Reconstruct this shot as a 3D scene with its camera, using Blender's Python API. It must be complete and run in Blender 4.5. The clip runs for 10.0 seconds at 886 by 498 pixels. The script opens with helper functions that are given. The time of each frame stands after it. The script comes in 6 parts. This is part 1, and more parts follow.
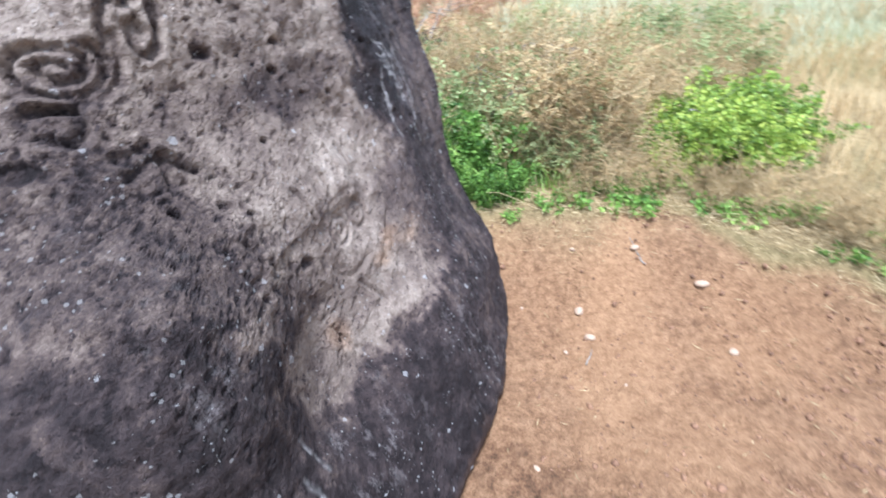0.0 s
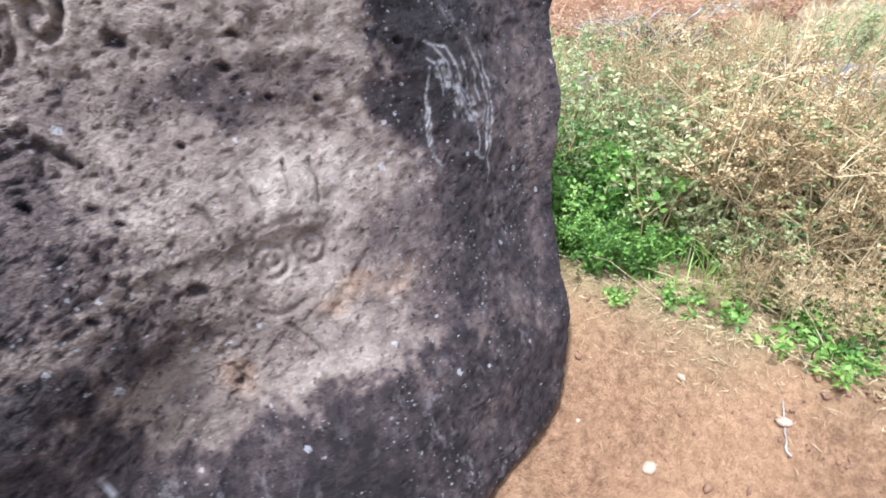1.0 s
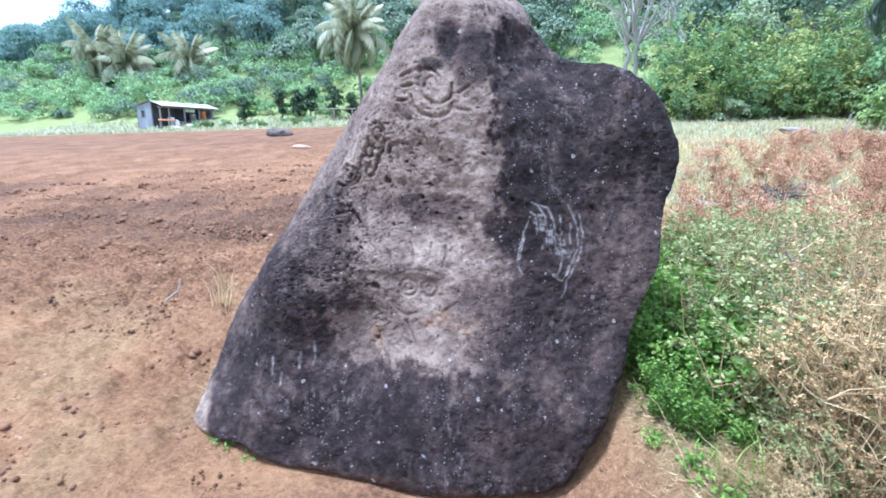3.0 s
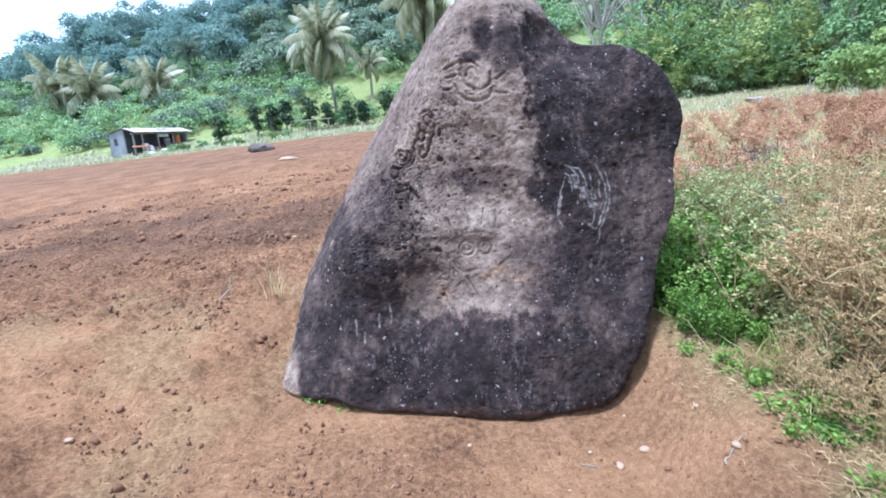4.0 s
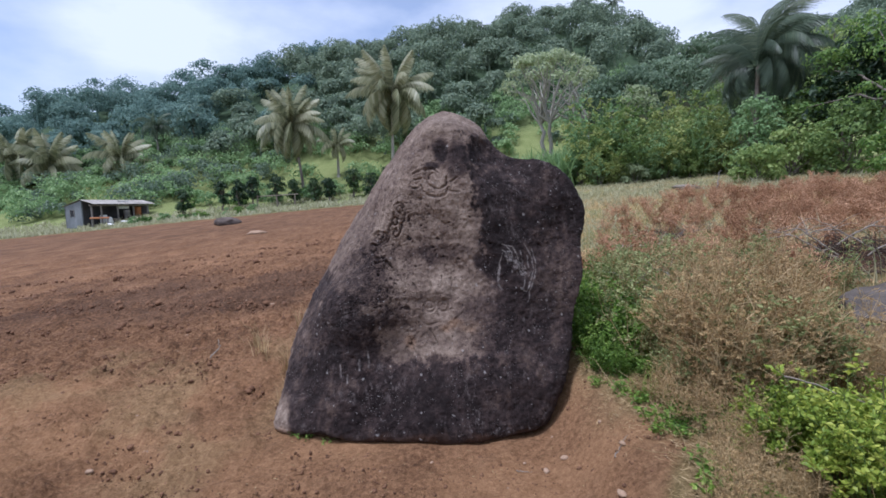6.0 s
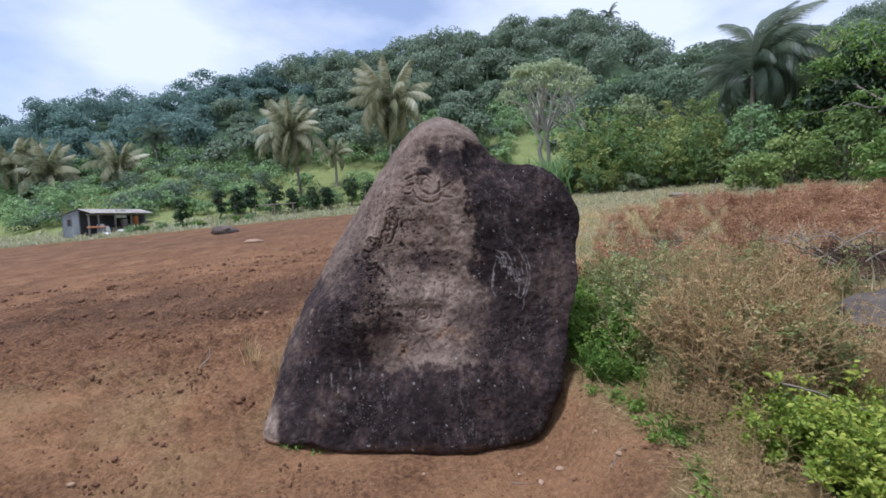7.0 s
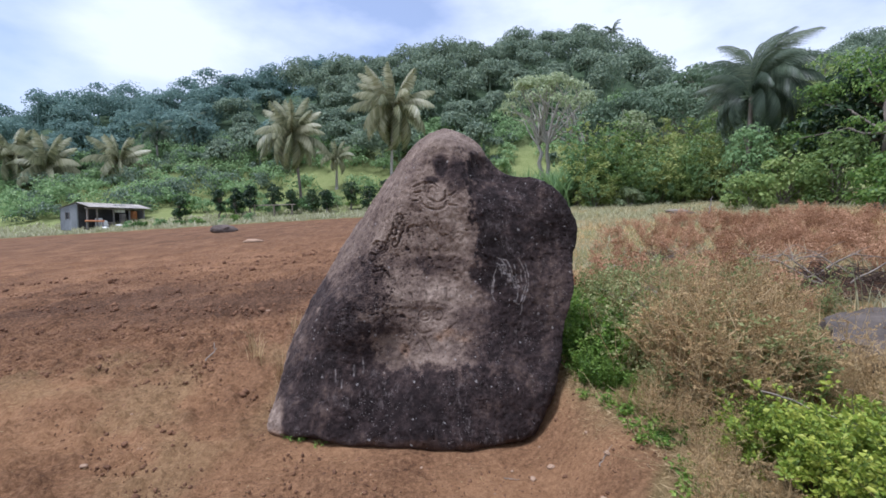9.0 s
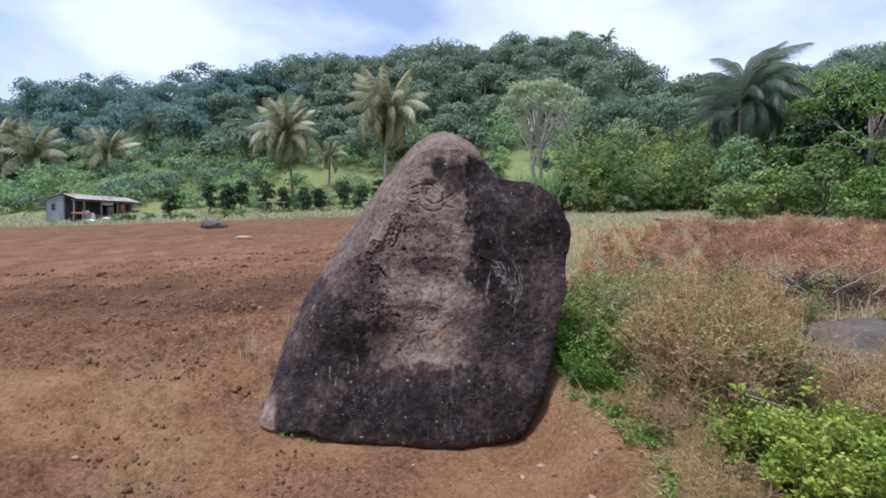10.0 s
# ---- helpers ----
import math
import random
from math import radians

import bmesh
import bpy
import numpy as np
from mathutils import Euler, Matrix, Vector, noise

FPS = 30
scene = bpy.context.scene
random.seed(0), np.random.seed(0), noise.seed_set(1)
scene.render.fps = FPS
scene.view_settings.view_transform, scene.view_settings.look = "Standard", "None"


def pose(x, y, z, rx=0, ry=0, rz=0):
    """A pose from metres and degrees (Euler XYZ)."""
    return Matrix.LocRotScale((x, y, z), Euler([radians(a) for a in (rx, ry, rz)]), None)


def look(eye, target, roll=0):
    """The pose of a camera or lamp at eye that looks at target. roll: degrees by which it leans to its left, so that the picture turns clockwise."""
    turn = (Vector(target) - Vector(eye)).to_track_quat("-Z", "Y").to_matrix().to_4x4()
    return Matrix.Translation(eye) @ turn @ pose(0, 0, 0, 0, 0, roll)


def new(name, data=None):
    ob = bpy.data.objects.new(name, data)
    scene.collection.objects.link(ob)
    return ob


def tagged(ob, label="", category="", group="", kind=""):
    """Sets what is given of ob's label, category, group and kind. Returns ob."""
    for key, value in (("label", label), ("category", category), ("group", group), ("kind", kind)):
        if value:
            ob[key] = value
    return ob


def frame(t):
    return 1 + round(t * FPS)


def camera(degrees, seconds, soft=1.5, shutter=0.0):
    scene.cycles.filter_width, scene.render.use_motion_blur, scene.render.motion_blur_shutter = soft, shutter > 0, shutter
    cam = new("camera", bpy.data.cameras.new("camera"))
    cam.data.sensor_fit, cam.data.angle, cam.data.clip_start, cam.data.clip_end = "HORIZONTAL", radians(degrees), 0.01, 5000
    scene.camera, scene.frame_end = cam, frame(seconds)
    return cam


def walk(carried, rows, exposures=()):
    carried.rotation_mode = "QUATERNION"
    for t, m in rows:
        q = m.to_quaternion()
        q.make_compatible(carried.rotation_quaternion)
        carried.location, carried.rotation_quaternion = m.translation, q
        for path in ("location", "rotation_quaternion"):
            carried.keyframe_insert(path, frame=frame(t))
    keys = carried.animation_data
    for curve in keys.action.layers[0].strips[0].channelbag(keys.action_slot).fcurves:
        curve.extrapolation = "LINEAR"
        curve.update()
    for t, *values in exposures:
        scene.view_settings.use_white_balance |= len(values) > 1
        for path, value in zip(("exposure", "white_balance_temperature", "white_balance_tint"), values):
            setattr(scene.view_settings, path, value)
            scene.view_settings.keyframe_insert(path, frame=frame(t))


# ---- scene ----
cam = camera(89.3, 10.0, soft=1.65, shutter=0.25)
PATH = [
    (0, (-1.253, -1.229, 1.604), (0.330, -0.496, 0.626), -8.03),
    (0.5, (-0.958, -1.339, 1.556), (0.322, -0.107, 0.637), -2.67),
    (1, (-0.421, -1.543, 1.560), (0.555, -0.065, 0.633), -4.31),
    (1.5, (-0.038, -1.767, 1.554), (0.632, -0.119, 0.640), -2.80),
    (2, (0.277, -2.017, 1.631), (0.551, -0.299, 0.645), 3.96),
    (2.5, (0.398, -2.295, 1.746), (0.417, -0.428, 1.029), 4.48),
    (3, (0.316, -2.633, 1.834), (0.009, -0.725, 1.319), 2.45),
    (3.2, (0.264, -2.754, 1.811), (-0.070, -0.846, 1.317), 1.81),
    (4.3, (-0.106, -3.314, 1.721), (-0.301, -1.391, 1.208), -4.08),
    (4.5, (-0.120, -3.457, 1.741), (-0.298, -1.530, 1.238), -4.19),
    (5, (-0.094, -3.925, 1.784), (-0.208, -1.969, 1.385), -2.68),
    (5.5, (-0.028, -4.007, 1.821), (-0.119, -2.024, 1.576), -1.28),
    (6, (0.019, -4.005, 1.820), (-0.045, -2.015, 1.628), -1.66),
    (7.5, (0.066, -3.938, 1.783), (0.013, -1.944, 1.640), -1.65),
    (8, (0.026, -4.014, 1.809), (-0.025, -2.019, 1.670), -1.35),
    (8.5, (0.015, -4.060, 1.811), (-0.035, -2.065, 1.684), -0.75),
    (9, (0.006, -4.135, 1.792), (-0.035, -2.139, 1.671), 0.46),
    (9.5, (0.005, -4.176, 1.799), (-0.020, -2.179, 1.677), 1.28),
    (10, (-0.039, -4.192, 1.788), (-0.039, -2.195, 1.676), 2.00),
]
EXPOSURES = [(0.0, 1.52, 5000, 8), (1.0, 1.66, 5100, 10), (2.0, 1.62, 5100, 9), (3.0, 1.42, 4750, 12), (4.5, 1.06, 5000, 12), (5.0, 0.84, 5100, 16), (5.5, 0.36, 5250, 17), (6.0, 0.0, 5400, 18), (7.5, 0.08, 5500, 17), (10.0, 0.17, 5500, 18)]
walk(cam, [(t, look(eye, target, roll)) for t, eye, target, roll in PATH], EXPOSURES)

# ---- world and light ----
SUN_EL, SUN_AZ = 71.0, 246.0  # degrees; azimuth clockwise from +y, the light comes from there
world = bpy.data.worlds.new("sky")
scene.world = world
world.use_nodes = True


def sky_nodes():
    nt = world.node_tree
    nt.nodes.clear()
    out = nt.nodes.new("ShaderNodeOutputWorld")
    bg = nt.nodes.new("ShaderNodeBackground")
    sky = nt.nodes.new("ShaderNodeTexSky")
    sky.sky_type, sky.sun_disc = "NISHITA", False
    sky.sun_elevation, sky.sun_rotation = radians(SUN_EL), radians(SUN_AZ)
    sky.dust_density = 2.0
    coord = nt.nodes.new("ShaderNodeTexCoord")
    mapping = nt.nodes.new("ShaderNodeMapping")
    mapping.inputs["Scale"].default_value = (1.0, 1.0, 2.2)
    mapping.inputs["Location"].default_value = (1.35, 0.45, 0.1)
    cloud = nt.nodes.new("ShaderNodeTexNoise")
    cloud.inputs["Scale"].default_value = 2.1
    cloud.inputs["Detail"].default_value = 7.0
    cloud.inputs["Roughness"].default_value = 0.52
    ramp = nt.nodes.new("ShaderNodeValToRGB")
    ramp.color_ramp.elements[0].position, ramp.color_ramp.elements[1].position = 0.34, 0.58
    ramp.color_ramp.elements[0].color = (0.26, 0.26, 0.26, 1)
    mix = nt.nodes.new("ShaderNodeMixRGB")
    mix.inputs["Color2"].default_value = (5.9, 6.15, 6.4, 1)
    nt.links.new(coord.outputs["Generated"], mapping.inputs["Vector"])
    nt.links.new(mapping.outputs["Vector"], cloud.inputs["Vector"])
    nt.links.new(cloud.outputs["Fac"], ramp.inputs["Fac"])
    nt.links.new(ramp.outputs["Color"], mix.inputs["Fac"])
    nt.links.new(sky.outputs["Color"], mix.inputs["Color1"])
    nt.links.new(mix.outputs["Color"], bg.inputs["Color"])
    bg.inputs["Strength"].default_value = 0.15
    nt.links.new(bg.outputs["Background"], out.inputs["Surface"])


sky_nodes()
sun = new("sun", bpy.data.lights.new("sun", "SUN"))
sun.data.energy, sun.data.angle, sun.data.color = 3.5, radians(10), (1.0, 0.97, 0.93)
az, el = radians(SUN_AZ), radians(SUN_EL)
sun.matrix_world = look((math.sin(az) * math.cos(el) * 30, math.cos(az) * math.cos(el) * 30, math.sin(el) * 30), (0, 0, 0))


# ---- arithmetic helpers ----
def smooth(v):
    v = np.clip(v, 0.0, 1.0)
    return v * v * (3 - 2 * v)


def vnoise(p, seed=0):
    """Value noise at the rows of p (n x 3), from -1 to 1."""
    i = np.floor(p).astype(np.int64)
    f = p - i
    u = f * f * (3 - 2 * f)
    out = np.zeros(len(p))
    for dx in (0, 1):
        for dy in (0, 1):
            for dz in (0, 1):
                h = ((i[:, 0] + dx) * 374761393 + (i[:, 1] + dy) * 668265263 + (i[:, 2] + dz) * 1440662683 + seed * 974711) & 0xFFFFFFFF
                h = ((h ^ (h >> 13)) * 1274126177) & 0xFFFFFFFF
                h = ((h ^ (h >> 15)) * 2246822519) & 0xFFFFFFFF
                h = (h ^ (h >> 16)) / 4294967296.0
                w = (u[:, 0] if dx else 1 - u[:, 0]) * (u[:, 1] if dy else 1 - u[:, 1]) * (u[:, 2] if dz else 1 - u[:, 2])
                out += h * w
    return out * 2 - 1


def fbm(p, scale, octaves=4, seed=0, gain=0.5):
    out, amp = np.zeros(len(p)), 1.0
    for o in range(octaves):
        out += amp * vnoise(p * scale * 2.03 ** o + 17.3 * o, seed + o)
        amp *= gain
    return out


def flat3(x, y):
    return np.stack([np.ravel(x), np.ravel(y), np.zeros(np.size(x))], 1)


# ---- materials ----
def material(name):
    m = bpy.data.materials.new(name)
    m.use_nodes = True
    nt = m.node_tree
    return m, nt, nt.nodes["Principled BSDF"]


def noise_node(nt, scale, detail=6.0, rough=0.6, vector=None, stretch=None):
    n = nt.nodes.new("ShaderNodeTexNoise")
    n.inputs["Scale"].default_value, n.inputs["Detail"].default_value, n.inputs["Roughness"].default_value = scale, detail, rough
    if vector is None:
        vector = nt.nodes.new("ShaderNodeTexCoord").outputs["Object"]
    if stretch:
        mp = nt.nodes.new("ShaderNodeMapping")
        mp.inputs["Scale"].default_value = stretch
        nt.links.new(vector, mp.inputs["Vector"])
        vector = mp.outputs["Vector"]
    nt.links.new(vector, n.inputs["Vector"])
    return n.outputs["Fac"]


def ramp_node(nt, fac, stops):
    r = nt.nodes.new("ShaderNodeValToRGB")
    e = r.color_ramp.elements
    while len(e) < len(stops):
        e.new(0.5)
    for k, (pos, col) in enumerate(stops):
        e[k].position, e[k].color = pos, (*col, 1)
    nt.links.new(fac, r.inputs["Fac"])
    return r.outputs["Color"]


def mix_node(nt, fac, a, b, mode="MIX"):
    m = nt.nodes.new("ShaderNodeMixRGB")
    m.blend_type = mode
    for value, socket in ((fac, m.inputs["Fac"]), (a, m.inputs["Color1"]), (b, m.inputs["Color2"])):
        if isinstance(value, (int, float)):
            socket.default_value = value
        elif isinstance(value, tuple):
            socket.default_value = (*value, 1)
        else:
            nt.links.new(value, socket)
    return m.outputs["Color"]


def math_node(nt, op, a, b=0.0, clamp=False):
    m = nt.nodes.new("ShaderNodeMath")
    m.operation, m.use_clamp = op, clamp
    for value, socket in ((a, m.inputs[0]), (b, m.inputs[1])):
        if isinstance(value, (int, float)):
            socket.default_value = value
        else:
            nt.links.new(value, socket)
    return m.outputs["Value"]


def attribute(nt, name):
    a = nt.nodes.new("ShaderNodeAttribute")
    a.attribute_name = name
    return a.outputs["Fac"]


def bump(nt, bsdf, height, strength, distance):
    b = nt.nodes.new("ShaderNodeBump")
    b.inputs["Strength"].default_value, b.inputs["Distance"].default_value = strength, distance
    nt.links.new(height, b.inputs["Height"])
    nt.links.new(b.outputs["Normal"], bsdf.inputs["Normal"])


def grained(name, dark, light, scale, rough=0.8, bump_depth=0.004, stretch=None, per="none"):
    """A weathered surface: two colours mixed by coarse and fine noise, with fine relief."""
    m, nt, bsdf = material(name)
    coarse = noise_node(nt, scale, 4, 0.6, stretch=stretch)
    fine = noise_node(nt, scale * 9, 6, 0.7, stretch=stretch)
    both = math_node(nt, "ADD", math_node(nt, "MULTIPLY", coarse, 0.6), math_node(nt, "MULTIPLY", fine, 0.4))
    col = ramp_node(nt, both, [(0.33, dark), (0.67, light)])
    if per == "object":
        info = nt.nodes.new("ShaderNodeObjectInfo")
        col = mix_node(nt, math_node(nt, "MULTIPLY", info.outputs["Random"], 0.5), col, tuple(c * 0.55 for c in light))
    nt.links.new(col, bsdf.inputs["Base Color"])
    bsdf.inputs["Roughness"].default_value = rough
    bsdf.inputs["Specular IOR Level"].default_value = 0.5 if rough < 0.8 else 0.2
    bump(nt, bsdf, fine, 0.6, bump_depth)
    return m


def leafy(name, a, b, c, translucent=0.35, rough=0.5, patch=0.35):
    """Foliage: colours vary leaf by leaf and in larger patches; some light comes through."""
    m, nt, bsdf = material(name)
    geo = nt.nodes.new("ShaderNodeNewGeometry")
    patches = noise_node(nt, patch, 3, 0.5)
    info = nt.nodes.new("ShaderNodeObjectInfo")
    v = math_node(nt, "ADD", math_node(nt, "MULTIPLY", geo.outputs["Random Per Island"], 0.5), math_node(nt, "MULTIPLY", patches, 0.45))
    v = math_node(nt, "ADD", v, math_node(nt, "MULTIPLY", math_node(nt, "SUBTRACT", info.outputs["Random"], 0.45), 0.45))
    col = ramp_node(nt, v, [(0.15, a), (0.5, b), (0.85, c)])
    nt.links.new(col, bsdf.inputs["Base Color"])
    bsdf.inputs["Roughness"].default_value = rough
    bsdf.inputs["Specular IOR Level"].default_value = 0.3
    tr = nt.nodes.new("ShaderNodeBsdfTranslucent")
    nt.links.new(col, tr.inputs["Color"])
    mx = nt.nodes.new("ShaderNodeMixShader")
    mx.inputs["Fac"].default_value = translucent
    nt.links.new(bsdf.outputs["BSDF"], mx.inputs[1])
    nt.links.new(tr.outputs["BSDF"], mx.inputs[2])
    nt.links.new(mx.outputs["Shader"], nt.nodes["Material Output"].inputs["Surface"])
    return m


def boulder_material():
    m, nt, bsdf = material("carved_stone")
    stain, pale, scrape, rust = (attribute(nt, n) for n in ("stain", "pale", "scrape", "rust"))
    big = noise_node(nt, 3.0, 8, 0.65)
    mid = noise_node(nt, 12.0, 9, 0.68)
    fine = noise_node(nt, 130.0, 6, 0.7)
    streak = noise_node(nt, 9.0, 6, 0.65, stretch=(1.6, 1.6, 0.28))
    # one tone from crust to worn stone, shifted by weathering and by painted light and shade, and broken up at every
    # scale
    def centred(n, k):
        return math_node(nt, "MULTIPLY", math_node(nt, "SUBTRACT", n, 0.5), k)
    tone = math_node(nt, "ADD", math_node(nt, "MULTIPLY", pale, 0.24), math_node(nt, "MULTIPLY", stain, -0.42))
    for n, k in ((big, 0.30), (mid, 0.40), (fine, 0.20), (streak, 0.30), (noise_node(nt, 38.0, 5, 0.7), 0.26)):
        tone = math_node(nt, "ADD", tone, centred(n, k))
    # small black pits and pale flecks
    pit = math_node(nt, "MULTIPLY", math_node(nt, "SUBTRACT", noise_node(nt, 46.0, 4, 0.6), 0.60), 12.0, True)
    fleck = math_node(nt, "MULTIPLY", math_node(nt, "SUBTRACT", noise_node(nt, 71.0, 4, 0.65), 0.62), 12.0, True)
    tone = math_node(nt, "ADD", tone, math_node(nt, "SUBTRACT", math_node(nt, "MULTIPLY", fleck, 0.15), math_node(nt, "MULTIPLY", pit, 0.22)))
    rug = attribute(nt, "rugged")
    tone = math_node(nt, "ADD", tone, math_node(nt, "MULTIPLY", centred(noise_node(nt, 70.0, 4, 0.7), 0.5), rug))
    # carved lines darkened: their shade is part of the tone
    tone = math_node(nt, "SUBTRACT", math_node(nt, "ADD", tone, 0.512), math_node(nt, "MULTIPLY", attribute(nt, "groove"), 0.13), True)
    col = ramp_node(nt, tone, [(0.08, (0.016, 0.0108, 0.0100)), (0.24, (0.041, 0.0280, 0.0255)), (0.40, (0.097, 0.067, 0.054)), (0.56, (0.202, 0.148, 0.113)), (0.70, (0.315, 0.242, 0.184)), (0.88, (0.50, 0.41, 0.34))])
    ochre = ramp_node(nt, tone, [(0.3, (0.09, 0.046, 0.026)), (0.75, (0.45, 0.28, 0.165))])
    col = mix_node(nt, rust, col, ochre)
    # grey runs down the dark crust
    runs = noise_node(nt, 22.0, 6, 0.75, stretch=(1.0, 1.0, 0.3))
    patchy = noise_node(nt, 3.4, 3, 0.6)
    run = math_node(nt, "MULTIPLY", math_node(nt, "MULTIPLY", math_node(nt, "SUBTRACT", runs, 0.53), 9.0, True), math_node(nt, "MULTIPLY", math_node(nt, "SUBTRACT", patchy, 0.46), 7.0, True))
    col = mix_node(nt, math_node(nt, "MULTIPLY", math_node(nt, "MULTIPLY", run, stain), 0.58), col, (0.20, 0.165, 0.15))
    # pale lichen: specks and a few larger rosettes
    vor = nt.nodes.new("ShaderNodeTexVoronoi")
    vor.inputs["Scale"].default_value = 24.0
    nt.links.new(nt.nodes.new("ShaderNodeTexCoord").outputs["Object"], vor.inputs["Vector"])
    keep = math_node(nt, "GREATER_THAN", noise_node(nt, 4.0, 3, 0.6), 0.50)
    sep = nt.nodes.new("ShaderNodeSeparateColor")
    nt.links.new(vor.outputs["Color"], sep.inputs["Color"])
    radius = math_node(nt, "MULTIPLY", math_node(nt, "POWER", sep.outputs["Red"], 7.0), 0.31)
    wob = math_node(nt, "ADD", vor.outputs["Distance"], math_node(nt, "MULTIPLY", math_node(nt, "SUBTRACT", noise_node(nt, 55.0, 5, 0.75), 0.5), 0.95))
    spot = math_node(nt, "MULTIPLY", math_node(nt, "LESS_THAN", wob, radius), keep)
    col = mix_node(nt, math_node(nt, "MULTIPLY", spot, 0.5), col, (0.42, 0.39, 0.36))
    tiny = nt.nodes.new("ShaderNodeTexVoronoi")
    tiny.inputs["Scale"].default_value = 75.0
    nt.links.new(nt.nodes.new("ShaderNodeTexCoord").outputs["Object"], tiny.inputs["Vector"])
    tsep = nt.nodes.new("ShaderNodeSeparateColor")
    nt.links.new(tiny.outputs["Color"], tsep.inputs["Color"])
    ragged = math_node(nt, "ADD", tiny.outputs["Distance"], math_node(nt, "MULTIPLY", math_node(nt, "SUBTRACT", noise_node(nt, 170.0, 4, 0.7), 0.5), 0.8))
    speck = math_node(nt, "LESS_THAN", ragged, math_node(nt, "MULTIPLY", math_node(nt, "POWER", tsep.outputs["Red"], 3.5), 0.40))
    speck = math_node(nt, "MULTIPLY", speck, math_node(nt, "GREATER_THAN", noise_node(nt, 5.0, 4, 0.7), 0.52))
    col = mix_node(nt, math_node(nt, "MULTIPLY", speck, 0.38), col, (0.36, 0.33, 0.30))
    col = mix_node(nt, scrape, col, (0.46, 0.41, 0.37))
    nt.links.new(col, bsdf.inputs["Base Color"])
    bsdf.inputs["Roughness"].default_value = 0.8
    bsdf.inputs["Specular IOR Level"].default_value = 0.16
    grit = noise_node(nt, 62.0, 4, 0.65)
    h = math_node(nt, "ADD", math_node(nt, "ADD", mid, math_node(nt, "MULTIPLY", fine, 0.5)), math_node(nt, "MULTIPLY", math_node(nt, "MULTIPLY", grit, rug), 1.6))
    bump(nt, bsdf, h, 1.0, 0.022)
    return m


def ground_material():
    m, nt, bsdf = material("earth_and_turf")
    turf, straw, damp, dust, shade, ash = (attribute(nt, n) for n in ("turf", "straw", "damp", "dust", "undergrowth", "ash"))
    big = noise_node(nt, 0.9, 5, 0.6)
    fine = noise_node(nt, 90.0, 6, 0.7)
    v = math_node(nt, "ADD", math_node(nt, "ADD", math_node(nt, "MULTIPLY", noise_node(nt, 26.0, 6, 0.7), 0.5), math_node(nt, "MULTIPLY", fine, 0.3)), math_node(nt, "MULTIPLY", big, 0.2))
    earth = ramp_node(nt, v, [(0.38, (0.060, 0.030, 0.016)), (0.49, (0.225, 0.115, 0.056)), (0.61, (0.42, 0.238, 0.124))])
    wet = ramp_node(nt, v, [(0.38, (0.034, 0.019, 0.012)), (0.5, (0.105, 0.057, 0.033)), (0.62, (0.215, 0.122, 0.072))])
    col = mix_node(nt, math_node(nt, "MULTIPLY", damp, 0.92), earth, wet)
    col = mix_node(nt, dust, col, ramp_node(nt, v, [(0.38, (0.235, 0.119, 0.055)), (0.6, (0.475, 0.270, 0.136))]))
    dry = ramp_node(nt, v, [(0.35, (0.155, 0.096, 0.044)), (0.6, (0.43, 0.298, 0.145))])
    col = mix_node(nt, straw, col, dry)
    grass = ramp_node(nt, v, [(0.35, (0.09, 0.12, 0.035)), (0.5, (0.19, 0.22, 0.075)), (0.65, (0.32, 0.34, 0.15))])
    col = mix_node(nt, turf, col, grass)
    col = mix_node(nt, shade, col, ramp_node(nt, v, [(0.35, (0.03, 0.055, 0.03)), (0.65, (0.09, 0.13, 0.065))]))
    col = mix_node(nt, ash, col, ramp_node(nt, v, [(0.35, (0.14, 0.125, 0.12)), (0.65, (0.50, 0.47, 0.46))]))
    nt.links.new(col, bsdf.inputs["Base Color"])
    bsdf.inputs["Roughness"].default_value = 0.95
    bsdf.inputs["Specular IOR Level"].default_value = 0.15
    crumb = noise_node(nt, 30.0, 6, 0.72)
    bump(nt, bsdf, math_node(nt, "ADD", crumb, math_node(nt, "MULTIPLY", fine, 0.6)), 1.0, 0.042)
    return m


STONE = boulder_material()
EARTH = ground_material()
# dark brown clods; the colour also stands in for small shadows on the soil
CLOD = grained("clod_earth", (0.065, 0.033, 0.02), (0.26, 0.138, 0.075), 9.0, 0.95, 0.006)
PEBBLE = grained("pale_pebble", (0.22, 0.14, 0.09), (0.46, 0.32, 0.21), 14.0, 0.85, 0.003)
FIELD_ROCK = grained("field_rock", (0.05, 0.04, 0.035), (0.16, 0.125, 0.105), 2.0, 0.9, 0.02)
SLAB = grained("grey_slab", (0.050, 0.041, 0.034), (0.135, 0.112, 0.093), 5.0, 1.0, 0.012)
BARK = grained("bark", (0.09, 0.075, 0.06), (0.28, 0.24, 0.20), 3.0, 0.9, 0.02, (1, 1, 0.25))
PALE_BARK = grained("pale_bark", (0.22, 0.20, 0.17), (0.50, 0.47, 0.41), 2.5, 0.85, 0.01, (1, 1, 0.4))
BRUSH = grained("dead_brush", (0.030, 0.020, 0.015), (0.11, 0.075, 0.055), 9.0, 0.95, 0.003)
DEADWOOD = grained("dead_wood", (0.13, 0.105, 0.08), (0.36, 0.31, 0.25), 8.0, 0.85, 0.003)
DARK_LEAF = leafy("forest_leaf", (0.094, 0.143, 0.104), (0.155, 0.215, 0.148), (0.245, 0.305, 0.198), 0.3, 0.7, 0.07)
